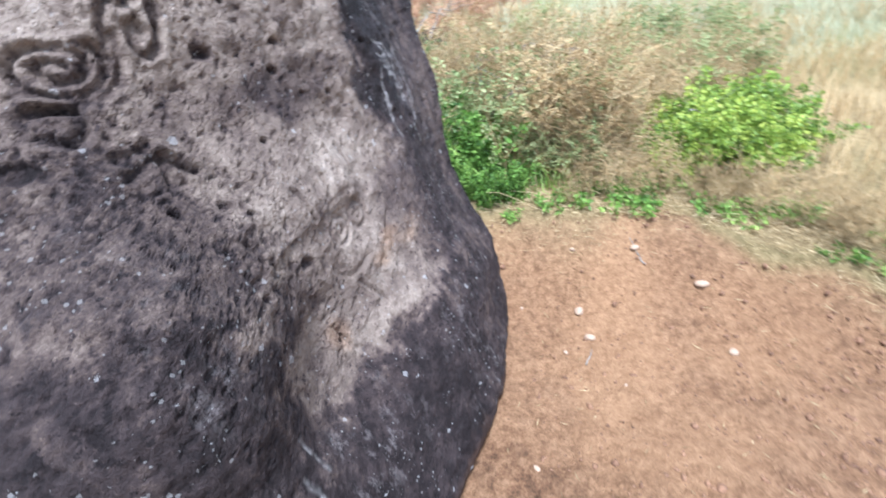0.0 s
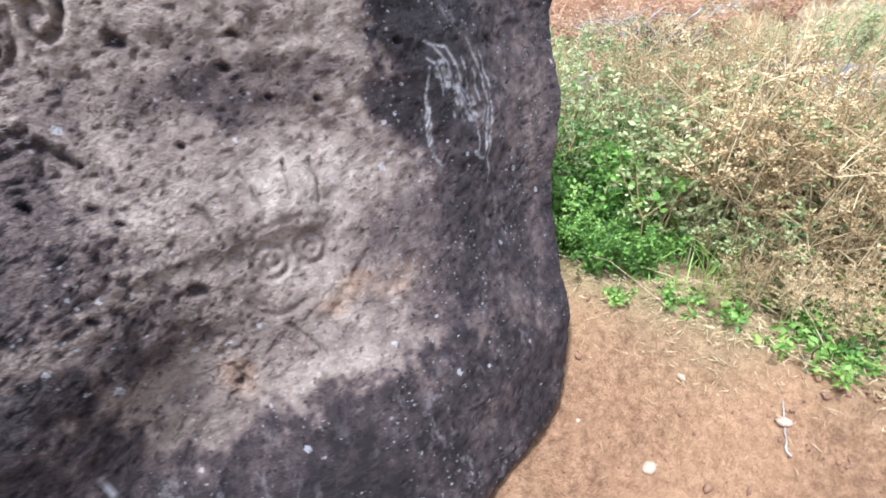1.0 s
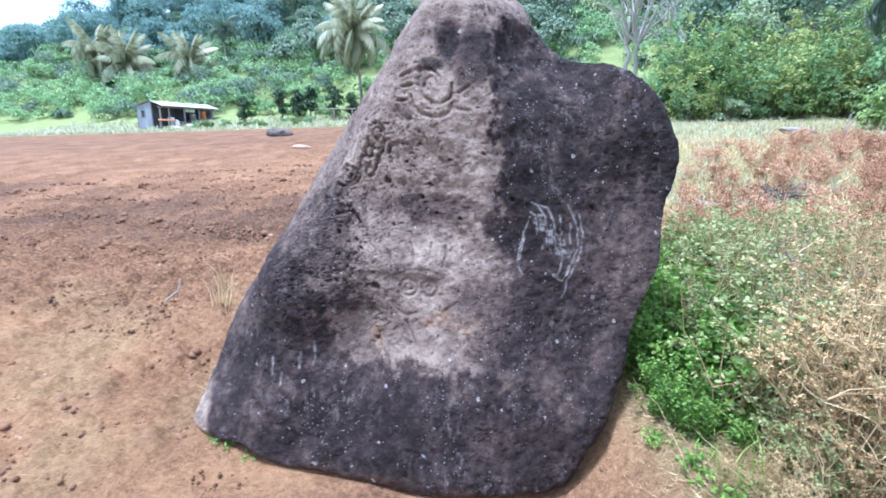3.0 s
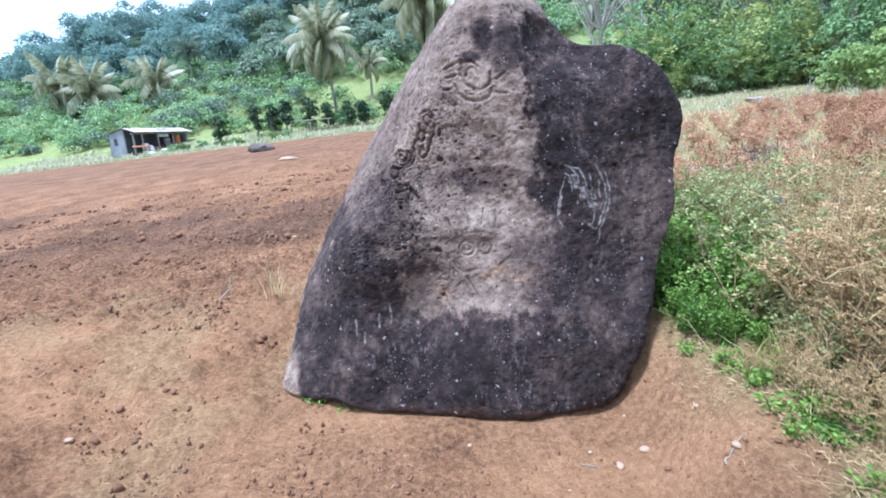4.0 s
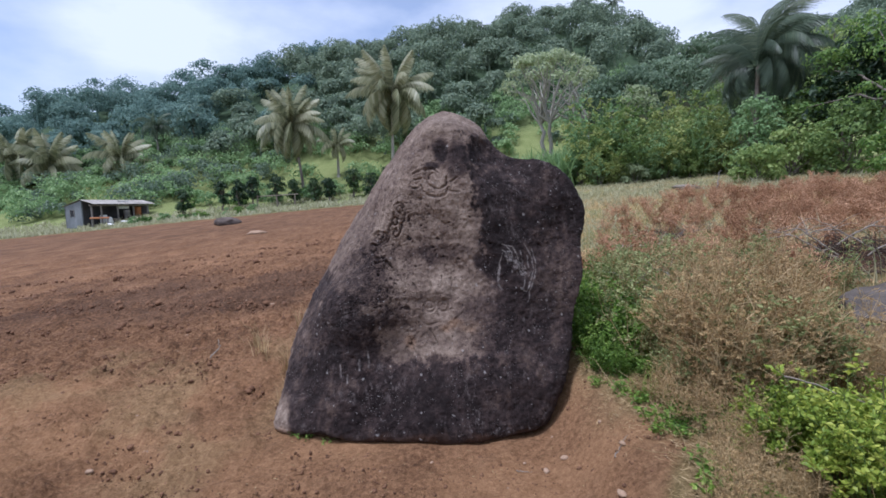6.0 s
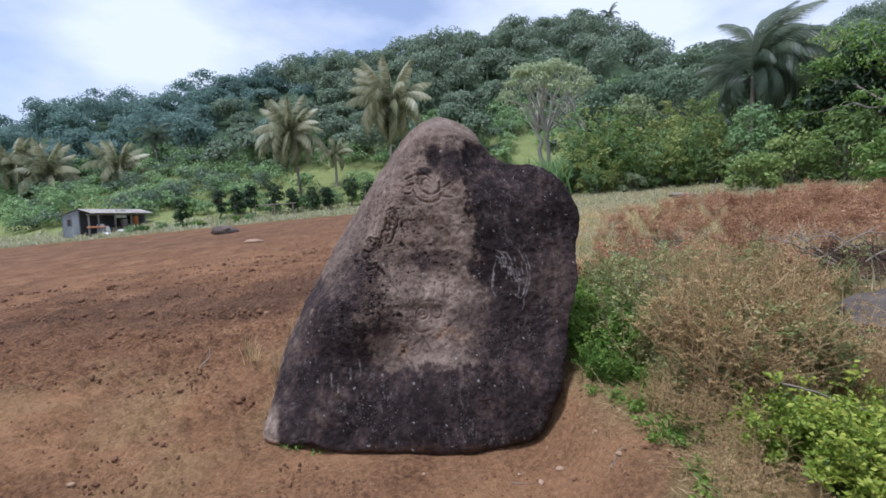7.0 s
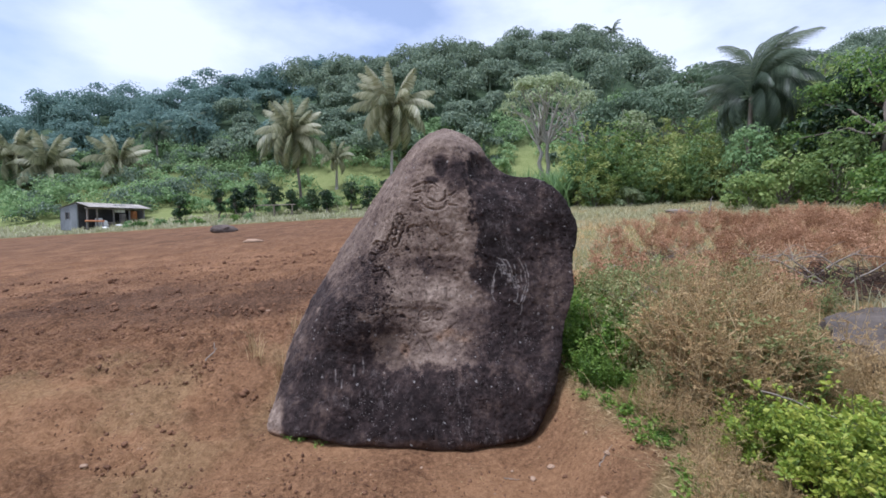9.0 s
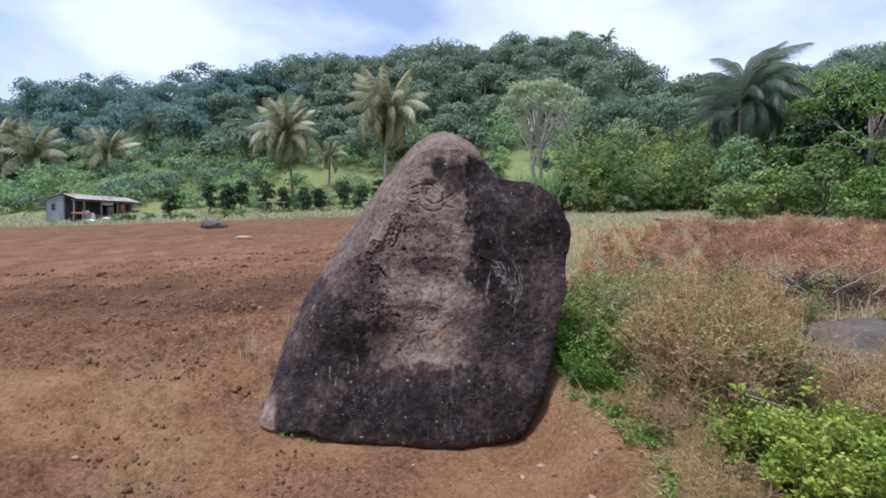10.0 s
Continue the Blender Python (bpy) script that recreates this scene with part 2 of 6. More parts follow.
# leaves of the far trees: distance haze put into a paler, bluer colour
HAZED_LEAF = leafy("far_forest_leaf", (0.130, 0.212, 0.188), (0.192, 0.288, 0.245), (0.275, 0.375, 0.305), 0.35, 0.9, 0.05)
MID_LEAF = leafy("hill_scrub_leaf", (0.132, 0.23, 0.098), (0.218, 0.345, 0.144), (0.345, 0.46, 0.213), 0.35, 0.7, 0.15)
BUSH_LEAF = leafy("bush_leaf", (0.10, 0.165, 0.048), (0.20, 0.29, 0.08), (0.37, 0.44, 0.15), 0.4, 0.6, 0.4)
BRIGHT_LEAF = leafy("bright_bush_leaf", (0.06, 0.13, 0.03), (0.13, 0.235, 0.05), (0.27, 0.37, 0.09), 0.4, 0.5, 0.6)
OLIVE_LEAF = leafy("olive_bush_leaf", (0.15, 0.19, 0.05), (0.27, 0.32, 0.09), (0.44, 0.47, 0.17), 0.4, 0.6, 0.5)
PALE_LEAF = leafy("pale_tree_leaf", (0.20, 0.255, 0.13), (0.33, 0.395, 0.21), (0.50, 0.55, 0.34), 0.45, 0.6, 0.4)
GREY_LEAF = leafy("grey_tree_leaf", (0.11, 0.165, 0.10), (0.18, 0.25, 0.15), (0.28, 0.35, 0.22), 0.4, 0.6, 0.4)
ORCHARD_LEAF = leafy("orchard_leaf", (0.018, 0.042, 0.018), (0.038, 0.075, 0.030), (0.085, 0.135, 0.048), 0.25, 0.5, 0.5)
PALM_LEAF = leafy("palm_leaf", (0.17, 0.185, 0.10), (0.32, 0.33, 0.19), (0.50, 0.49, 0.33), 0.4, 0.45, 0.5)
PALM_DARK = leafy("dark_palm_leaf", (0.055, 0.085, 0.052), (0.10, 0.14, 0.085), (0.18, 0.22, 0.13), 0.35, 0.4, 0.5)
WEED_LEAF = leafy("weed_leaf", (0.070, 0.135, 0.026), (0.19, 0.32, 0.052), (0.42, 0.55, 0.13), 0.45, 0.5, 2.5)
BLUE_WEED = leafy("grey_green_weed_leaf", (0.15, 0.195, 0.070), (0.265, 0.31, 0.112), (0.43, 0.43, 0.19), 0.35, 0.6, 2.5)
LIME_LEAF = leafy("lime_leaf", (0.10, 0.16, 0.025), (0.25, 0.34, 0.045), (0.52, 0.55, 0.10), 0.4, 0.45, 2.0)
RED_GRASS = leafy("russet_grass", (0.21, 0.105, 0.053), (0.46, 0.262, 0.142), (0.70, 0.46, 0.285), 0.3, 0.7, 2.2)
TAN_GRASS = leafy("tan_weed", (0.200, 0.126, 0.050), (0.46, 0.312, 0.138), (0.69, 0.51, 0.265), 0.3, 0.7, 1.2)
STRAW = leafy("straw", (0.26, 0.178, 0.085), (0.48, 0.350, 0.175), (0.70, 0.54, 0.30), 0.25, 0.7, 2.0)
MEADOW = leafy("meadow_grass", (0.24, 0.235, 0.125), (0.37, 0.36, 0.215), (0.52, 0.50, 0.34), 0.35, 0.7, 0.3)


# ---- mesh helpers ----
def link(name, verts, faces, mat, parent=None, label="", shade=True):
    """One mesh object from arrays, under a parent or at top level."""
    me = bpy.data.meshes.new(name)
    faces = np.asarray(faces)
    n, k = faces.shape
    verts = np.asarray(verts, dtype=np.float32)
    me.vertices.add(len(verts))
    me.vertices.foreach_set("co", verts.ravel())
    me.loops.add(n * k)
    me.loops.foreach_set("vertex_index", faces.astype(np.int32).ravel())
    me.polygons.add(n)
    me.polygons.foreach_set("loop_start", np.arange(0, n * k, k, dtype=np.int32))
    me.update(calc_edges=True)
    me.validate()
    if shade:
        me.shade_smooth()
    me.materials.append(mat)
    ob = new(name, me)
    if parent is not None:
        ob.parent = parent
    if label:
        tagged(ob, label)
    return ob


def empty(name, label, category, m, group="", kind=""):
    ob = new(name)
    ob.matrix_world = m
    return tagged(ob, label, category, group, kind)


def part(name, bm, mat, parent, label=""):
    me = bpy.data.meshes.new(name)
    bm.to_mesh(me)
    bm.free()
    me.materials.append(mat)
    ob = new(name, me)
    ob.parent = parent
    if label:
        tagged(ob, label)
    return ob


def box(size, at=(0, 0, 0), bevel=0.01, turn=None):
    bm = bmesh.new()
    bmesh.ops.create_cube(bm, size=1.0)
    bmesh.ops.scale(bm, vec=size, verts=bm.verts)
    if bevel:
        bmesh.ops.bevel(bm, geom=list(bm.edges), offset=bevel, segments=1, affect="EDGES")
    if turn is not None:
        bmesh.ops.transform(bm, matrix=turn, verts=bm.verts)
    bmesh.ops.translate(bm, vec=at, verts=bm.verts)
    return bm


class Soup:
    """Gathers triangles and quads (as two triangles) of one mesh."""

    def __init__(self):
        self.v, self.f, self.n = [], [], 0

    def add(self, v, f):
        v, f = np.asarray(v, float).reshape(-1, 3), np.asarray(f, int)
        if f.shape[1] == 4:
            f = np.concatenate([f[:, [0, 1, 2]], f[:, [0, 2, 3]]])
        self.v.append(v)
        self.f.append(f + self.n)
        self.n += len(v)

    def tube(self, points, radii, sides=6):
        p = np.asarray(points, float)
        r = np.broadcast_to(np.asarray(radii, float), (len(p),))
        d = np.gradient(p, axis=0)
        d /= np.linalg.norm(d, axis=1)[:, None] + 1e-9
        ref = np.array([1.0, 0, 0]) if abs(d[0, 2]) > 0.8 else np.array([0, 0, 1.0])
        a = np.cross(d, ref)
        a /= np.linalg.norm(a, axis=1)[:, None] + 1e-9
        b = np.cross(d, a)
        th = np.arange(sides) * 2 * math.pi / sides
        v = p[:, None] + r[:, None, None] * (np.cos(th)[None, :, None] * a[:, None] + np.sin(th)[None, :, None] * b[:, None])
        i = np.arange(len(p) - 1)[:, None] * sides
        j = np.arange(sides)[None]
        k = (j + 1) % sides
        f = np.stack([i + j, i + k, i + sides + k, i + sides + j], -1).reshape(-1, 4)
        self.add(v, f)

    def cards(self, c, along, length, width, rng, fold=0.25, facing=None):
        """Leaves: rhombs at c pointing along, folded on their midrib."""
        n = len(c)
        along = along / (np.linalg.norm(along, axis=1)[:, None] + 1e-9)
        side = np.cross(along, rng.normal(size=(n, 3)) if facing is None else facing)
        side /= np.linalg.norm(side, axis=1)[:, None] + 1e-9
        up = np.cross(side, along)
        length, width = np.broadcast_to(length, (n,))[:, None], np.broadcast_to(width, (n,))[:, None]
        tip = c + along * length - up * length * 0.12
        mid = c + along * length * 0.45
        v = np.stack([c, mid + side * width / 2 + up * width * fold, tip, mid - side * width / 2 + up * width * fold], 1)
        i = np.arange(n)[:, None] * 4
        self.add(v.reshape(-1, 3), np.concatenate([i + np.array([[0, 1, 2]]), i + np.array([[0, 2, 3]])]))

    def blades(self, foot, height, lean, width, rng):
        """Grass blades: bent, tapered strips of three triangles."""
        n = len(foot)
        a = rng.uniform(0, 2 * math.pi, n)
        d = np.stack([np.cos(a), np.sin(a), np.zeros(n)], 1)
        s = np.stack([-np.sin(a), np.cos(a), np.zeros(n)], 1)
        height, width = np.broadcast_to(height, (n,))[:, None], np.broadcast_to(width, (n,))[:, None]
        bend = (lean * rng.uniform(0.2, 1.3, n))[:, None] * height
        up = np.array([[0, 0, 1.0]])
        mid = foot + up * height * 0.6 + d * bend * 0.35
        tip = foot + up * height + d * bend
        v = np.stack([foot - s * width / 2, foot + s * width / 2, mid + s * width * 0.36, mid - s * width * 0.36, tip], 1)
        i = np.arange(n)[:, None] * 5
        self.add(v.reshape(-1, 3), np.concatenate([i + np.array([[0, 1, 2]]), i + np.array([[0, 2, 3]]), i + np.array([[3, 2, 4]])]))

    def link(self, name, mat, parent=None, label="", shade=False):
        return link(name, np.concatenate(self.v), np.concatenate(self.f), mat, parent, label, shade)

    def mesh(self, name, mat):
        ob = self.link(name, mat)
        me = ob.data
        bpy.data.objects.remove(ob)
        return me


def directions(n, rng):
    d = rng.normal(size=(n, 3))
    return d / np.linalg.norm(d, axis=1)[:, None]


# ---- the lie of the land ----
RIDGE_X = (-160, -98, -74, -61, -48, -38, -13, 17, 27, 34, 41, 58, 82, 98, 160)
RIDGE_Z = (14, 15.5, 25, 24.5, 26, 30, 33, 37, 38, 34, 26.5, 29, 34, 40, 44)


def land(x, y):
    """Height of the ground, without its clods."""
    x, y = np.asarray(x, float), np.asarray(y, float)
    yy = np.clip(y, -60, 60)
    plane = 0.40 + 0.066 * np.clip(x, -60, 45) + 0.072 * yy
    hollow = smooth((1.20 - x) / 0.62) * smooth((x + 4.2) / 2.6) * smooth((1.0 - y) / 1.3) * smooth((y + 4.6) / 2.6)
    z = plane * (1 - hollow) + 0.012 * hollow
    z = z + 0.13 * np.exp(-((x - 0.92) / 0.20) ** 2 - ((y + 0.22) / 0.34) ** 2)
    rise = smooth((y - 33) / 66) ** 1.15
    top = np.interp(x, RIDGE_X, RIDGE_Z)
    z = z * (1 - rise) + top * rise
    return z - smooth((y - 130) / 150) * 30


def land_z(x, y):
    return float(land(np.array([x]), np.array([y]))[0])


def edge_x(y):
    """Where the bare earth ends and the weeds begin, beside the boulder."""
    y = np.asarray(y, float)
    return 1.17 - 0.28 * smooth((-1.7 - y) / 1.2) - 0.18 * smooth((y + 0.45) / 0.6) + 0.10 * np.sin(y * 3.1) + 0.05 * np.sin(y * 8.3 + 1)


def bare(x, y):
    """1 on tilled earth, 0 on turf and weeds."""
    x, y = np.asarray(x, float), np.asarray(y, float)
    wob = 0.10 * fbm(flat3(x, y), 1.6, 3, 5).reshape(np.shape(x))
    right = smooth((edge_x(y) + wob - x) / 0.22 + 0.5)
    right = np.where(y > 0.6, smooth((0.85 + wob * 4 - x - 0.15 * (y - 0.6)) / 0.5 + 0.5), right)
    far = smooth((30.5 + 0.02 * x + wob * 9 - y) / 1.6 + 0.5) * smooth((x + 48 + wob * 9) / 2)
    return right * far


# ---- the carved boulder: planes rounded into each other, with dents ----
PLANES = np.array([
    (0.050, -0.500, 0.865, 2.164), (-0.443, -0.166, 0.881, 2.380), (0.548, 0.246, 0.800, 2.268), (-0.653, -0.547, 0.524, 1.456),
    (0.099, 0.765, 0.636, 2.107), (0.412, -0.762, 0.500, 1.545), (-0.792, -0.316, 0.522, 1.519), (0.769, 0.464, 0.441, 1.654),
    (0.043, -0.958, 0.284, 0.736), (-0.296, 0.909, 0.293, 1.441), (0.947, -0.315, -0.068, 1.389), (-0.631, -0.715, 0.303, 1.240),
    (0.183, 0.980, -0.080, 0.607), (0.312, -0.912, -0.267, 0.921), (-0.976, 0.091, -0.199, 1.413), (0.870, 0.464, -0.166, 0.713),
    (-0.176, -0.915, -0.363, 0.912), (-0.194, 0.893, -0.407, 0.429), (0.824, -0.368, -0.431, 0.755), (-0.539, -0.471, -0.698, 1.094),
    (0.386, 0.426, -0.818, 0.283), (0.188, -0.684, -0.705, 0.574), (-0.241, -0.235, -0.942, 0.356), (0.062, -0.271, -0.961, 0.146)])
DENTS = [(0.450, 0.125, 2.247, 0.159, 0.226), (-0.479, -0.389, 0.612, 0.151, 0.252), (0.048, -0.779, 0.206, -0.060, 0.317),
         (-0.984, -0.408, 1.013, -0.056, 0.193), (0.895, 0.021, 1.494, 0.121, 0.265), (-0.681, -0.204, 1.401, 0.119, 0.255),
         (0.030, -0.301, 2.065, -0.092, 0.292), (0.808, -0.149, 0.783, 0.171, 0.327), (-1.496, -0.602, 0.079, -0.118, 0.214),
         (-0.152, -0.152, 2.518, -0.055, 0.221), (-0.037, -0.346, 1.233, 0.051, 0.285)]
ROUNDING = 34.0


def boulder_field(p):
    v = p @ PLANES[:, :3].T - PLANES[:, 3]
    m = v.max(-1)
    out = m + np.log(np.exp(ROUNDING * (v - m[:, None])).sum(-1)) / ROUNDING
    for x, y, z, a, s in DENTS:
        out = out + a * np.exp(-((p[:, 0] - x) ** 2 + (p[:, 1] - y) ** 2 + (p[:, 2] - z) ** 2) / (2 * s * s))
    return out


def graded(lo, hi, fine_lo, fine_hi, step, grow):
    """Grid lines: even between fine_lo and fine_hi, ever wider outside."""
    mid = list(np.arange(fine_lo, fine_hi, step))
    s, v, right = step, mid[-1], []
    while v < hi:
        s = min(s * grow, 9.0)
        v += s
        right.append(v)
    s, v, left = step, mid[0], []
    while v > lo:
        s = min(s * grow, 9.0)
        v -= s
        left.append(v)
    return np.array(left[::-1] + mid + right)


def build_ground():
    gx = graded(-420, 420, -4.2, 1.9, 0.030, 1.024)
    gy = graded(-300, 330, -3.4, 1.2, 0.030, 1.024)
    X, Y = np.meshgrid(gx, gy)
    x, y = X.ravel(), Y.ravel()
    p = flat3(x, y)
    soil = bare(x, y)
    z = land(x, y)
    packed = np.exp(-((x - 0.3) ** 2 / 2.2 + (y + 1.5) ** 2 / 1.6))
    rough = (1 - 0.72 * packed) * soil * smooth((boulder_field(np.stack([x, y, np.full(len(x), 0.05)], 1)) + 0.02) / 0.22)
    tilled = smooth((-1.3 - x) / 0.8 + smooth((y - 0.6) / 1.2))
    near = smooth((40 - np.hypot(x, y)) / 25)
    lumps = fbm(p, 2.3, 2, 11) * 0.014 + fbm(p, 9.0, 3, 21) * 0.012
    crumbs = np.maximum(0, vnoise(p * 21, 31) - 0.10) * 0.034 + np.maximum(0, vnoise(p * 12, 33) - 0.25) * 0.070
    furrow = 0.022 * np.sin((y * 0.94 + x * 0.18) * 2 * math.pi / 1.15 + 1.2 * fbm(p, 0.35, 2, 41)) * smooth((-1.6 - x) / 1.5 + smooth((y - 1.0) / 2))
    grains = fbm(p, 17.0, 2, 37) * 0.011 * smooth((7 - np.hypot(x, y)) / 3)
    z = z + near * rough * (lumps + grains + crumbs * (1 + 0.5 * tilled) + furrow) + near * (1 - soil) * fbm(p, 3, 3, 51) * 0.03
    ring = np.exp(-(((x + 0.2) / 1.25) ** 2 + ((y + 0.1) / 0.75) ** 2 - 1) ** 2 * 6)
    z = z + 0.018 * ring * soil * (1 + 0.5 * fbm(p, 6, 2, 61))
    nx, ny = len(gx), len(gy)
    i = np.arange(ny - 1)[:, None] * nx + np.arange(nx - 1)[None]
    f = np.stack([i, i + 1, i + nx + 1, i + nx], -1).reshape(-1, 4)
    ob = link("ground", np.stack([x, y, z], 1), f, EARTH)
    tagged(ob, "tilled red-brown earth field rising to a grassy wooded hill", "ground", kind="structure")
    straw_edge = np.exp(-((x - edge_x(y) - 0.12) / 0.22) ** 2) * (y < 0.6) * smooth((y + 5) / 2)
    straw = np.clip(straw_edge * (0.75 + 0.6 * fbm(p, 4, 2, 71)), 0, 1)
    dry = (1 - soil) * smooth((x - 0.2) / 0.5) * smooth((33 - y) / 8) * (0.8 + 0.4 * fbm(p, 0.6, 2, 73))
    straw = np.clip(np.maximum(straw, dry * (0.75 + 0.25 * smooth((0.4 - y) / 0.8))), 0, 1)
    sere = smooth((fbm(p, 1.1, 4, 77) - 0.05) / 0.5) * smooth((-1.0 - x) / 0.8) * smooth((1.6 - y) / 1.2) * soil
    strip = np.exp(-((x + 1.55 - 0.12 * y) / 0.20) ** 2 - ((y - 0.25) / 0.75) ** 2)
    straw = np.clip(np.maximum.reduce([straw, 0.46 * sere, 0.85 * strip]), 0, 1)
    band = np.exp(-((y - 3.3 + 0.12 * x + 0.8 * fbm(p, 0.5, 2, 83)) / 1.7) ** 2)
    damp = smooth(0.62 + 0.9 * fbm(p, 0.7, 4, 81)) * band * smooth((-1.2 - x) / 1.8) * soil
    damp = np.clip(damp + 0.5 * smooth((y - 7) / 12) * soil + 0.3 * (crumbs > 0.008) * soil, 0, 1)
    dust = np.clip(np.maximum(packed * 1.1, 0.85 * smooth((0.9 - y) / 1.2)) * (0.75 + 0.6 * fbm(p, 2.5, 3, 91)), 0, 1) * soil
    under = smooth((y - 52) / 10)
    burnt = np.maximum(smooth(1.6 - ((x - 4.1) / 0.6) ** 2 - ((y - 4.8) / 0.4) ** 2), smooth(1.6 - ((x - 5.3) / 0.95) ** 2 - ((y - 2.3) / 0.55) ** 2))
    straw, soil, damp = straw * (1 - burnt), np.maximum(soil, burnt), np.maximum(damp, burnt)
    ash = smooth(1.3 - ((x - 3.45) / 0.75) ** 2 - ((y - 4.65) / 0.22) ** 2 + 0.8 * fbm(p, 3.0, 3, 97))
    for name, value in (("ash", ash), ("turf", (1 - soil) * (1 - 0.9 * straw)), ("straw", straw), ("damp", damp), ("dust", dust), ("undergrowth", under)):
        ob.data.attributes.new(name, "FLOAT", "POINT").data.foreach_set("value", value.astype(np.float32))
    return ob


ground = build_ground()

# ---- carvings ----
def spiral(cx, cz, r0, r1, turns, start=0.0, squash=1.0, n=60):
    s = np.linspace(0, 1, n)
    a = start + s * turns * 2 * math.pi
    r = r0 + (r1 - r0) * s
    return np.stack([cx + r * np.cos(a), cz + squash * r * np.sin(a)], 1)


def arc(cx, cz, rx, rz, a0, a1, n=40):
    a = np.radians(np.linspace(a0, a1, n))
    return np.stack([cx + rx * np.cos(a), cz + rz * np.sin(a)], 1)


def stroke(*pts, n=24):
    pts = np.array(pts, float)
    s = np.linspace(0, len(pts) - 1, n * (len(pts) - 1))
    return np.stack([np.interp(s, np.arange(len(pts)), pts[:, k]) for k in (0, 1)], 1)


# carvings on the face, as lines in x and z: (line, half width, depth)
COILS = [
    (stroke((-0.49, 1.837), (-0.461, 1.857), (-0.433, 1.84), (-0.41, 1.794), (-0.41, 1.754), (-0.424, 1.712), (-0.448, 1.67), (-0.456, 1.614), (-0.482, 1.571), n=8), 0.010, 0.012),
    (stroke((-0.505, 1.775), (-0.512, 1.734), (-0.53, 1.706), (-0.512, 1.666), (-0.477, 1.682), (-0.491, 1.736), n=8), 0.010, 0.012),
    (stroke((-0.521, 1.69), (-0.55, 1.66), (-0.565, 1.607), (-0.571, 1.579), n=8), 0.010, 0.011),
    (arc(-0.458, 1.80, 0.024, 0.030, 0, 360), 0.009, 0.011), (arc(-0.452, 1.735, 0.018, 0.024, -60, 220), 0.009, 0.010), (arc(-0.50, 1.60, 0.018, 0.034, 30, 330), 0.009, 0.010),
    (stroke((-0.384, 1.701), (-0.375, 1.737), (-0.332, 1.755), (-0.28, 1.753)), 0.010, 0.011),
    (spiral(-0.652, 1.572, 0.012, 0.070, 2.0, 0.6, 0.87, 90), 0.010, 0.014),
    (stroke((-0.70, 1.50), (-0.62, 1.505), (-0.575, 1.53), (-0.555, 1.57), (-0.545, 1.62)), 0.010, 0.013),
    (stroke((-0.73, 1.49), (-0.735, 1.455), (-0.70, 1.43), (-0.67, 1.455), (-0.665, 1.49), (-0.70, 1.502), (-0.73, 1.49), n=8), 0.010, 0.014),
    (stroke((-0.668, 1.388), (-0.60, 1.397)), 0.012, 0.014), (stroke((-0.67, 1.352), (-0.59, 1.375), (-0.535, 1.32)), 0.011, 0.014), (stroke((-0.588, 1.37), (-0.605, 1.312)), 0.010, 0.013),
    (arc(-0.60, 1.11, 0.042, 0.046, 0, 360), 0.008, 0.006), (arc(-0.545, 1.115, 0.020, 0.040, 60, 300), 0.008, 0.005)]
SIGN = [
    (stroke((-0.232, 2.121), (-0.233, 2.047), (-0.21, 1.998), (-0.154, 1.963), (-0.113, 1.96), (-0.06, 1.992), (-0.058, 2.055), n=8), 0.011, 0.009),
    (stroke((-0.27, 1.995), (-0.256, 1.945), (-0.208, 1.904), (-0.124, 1.893), (-0.062, 1.921), (-0.046, 1.968), n=8), 0.011, 0.009),
    (stroke((-0.335, 2.092), (-0.267, 2.119), (-0.174, 2.131), (-0.133, 2.10)), 0.010, 0.008), (arc(-0.17, 2.05, 0.034, 0.040, 40, 200), 0.009, 0.006),
    (stroke((-0.33, 2.04), (-0.27, 2.05)), 0.009, 0.008), (stroke((-0.34, 1.97), (-0.29, 1.975)), 0.009, 0.008), (stroke((-0.02, 2.02), (0.03, 2.05)), 0.009, 0.007),
    (stroke((-0.02, 1.94), (0.04, 1.93)), 0.009, 0.007)]
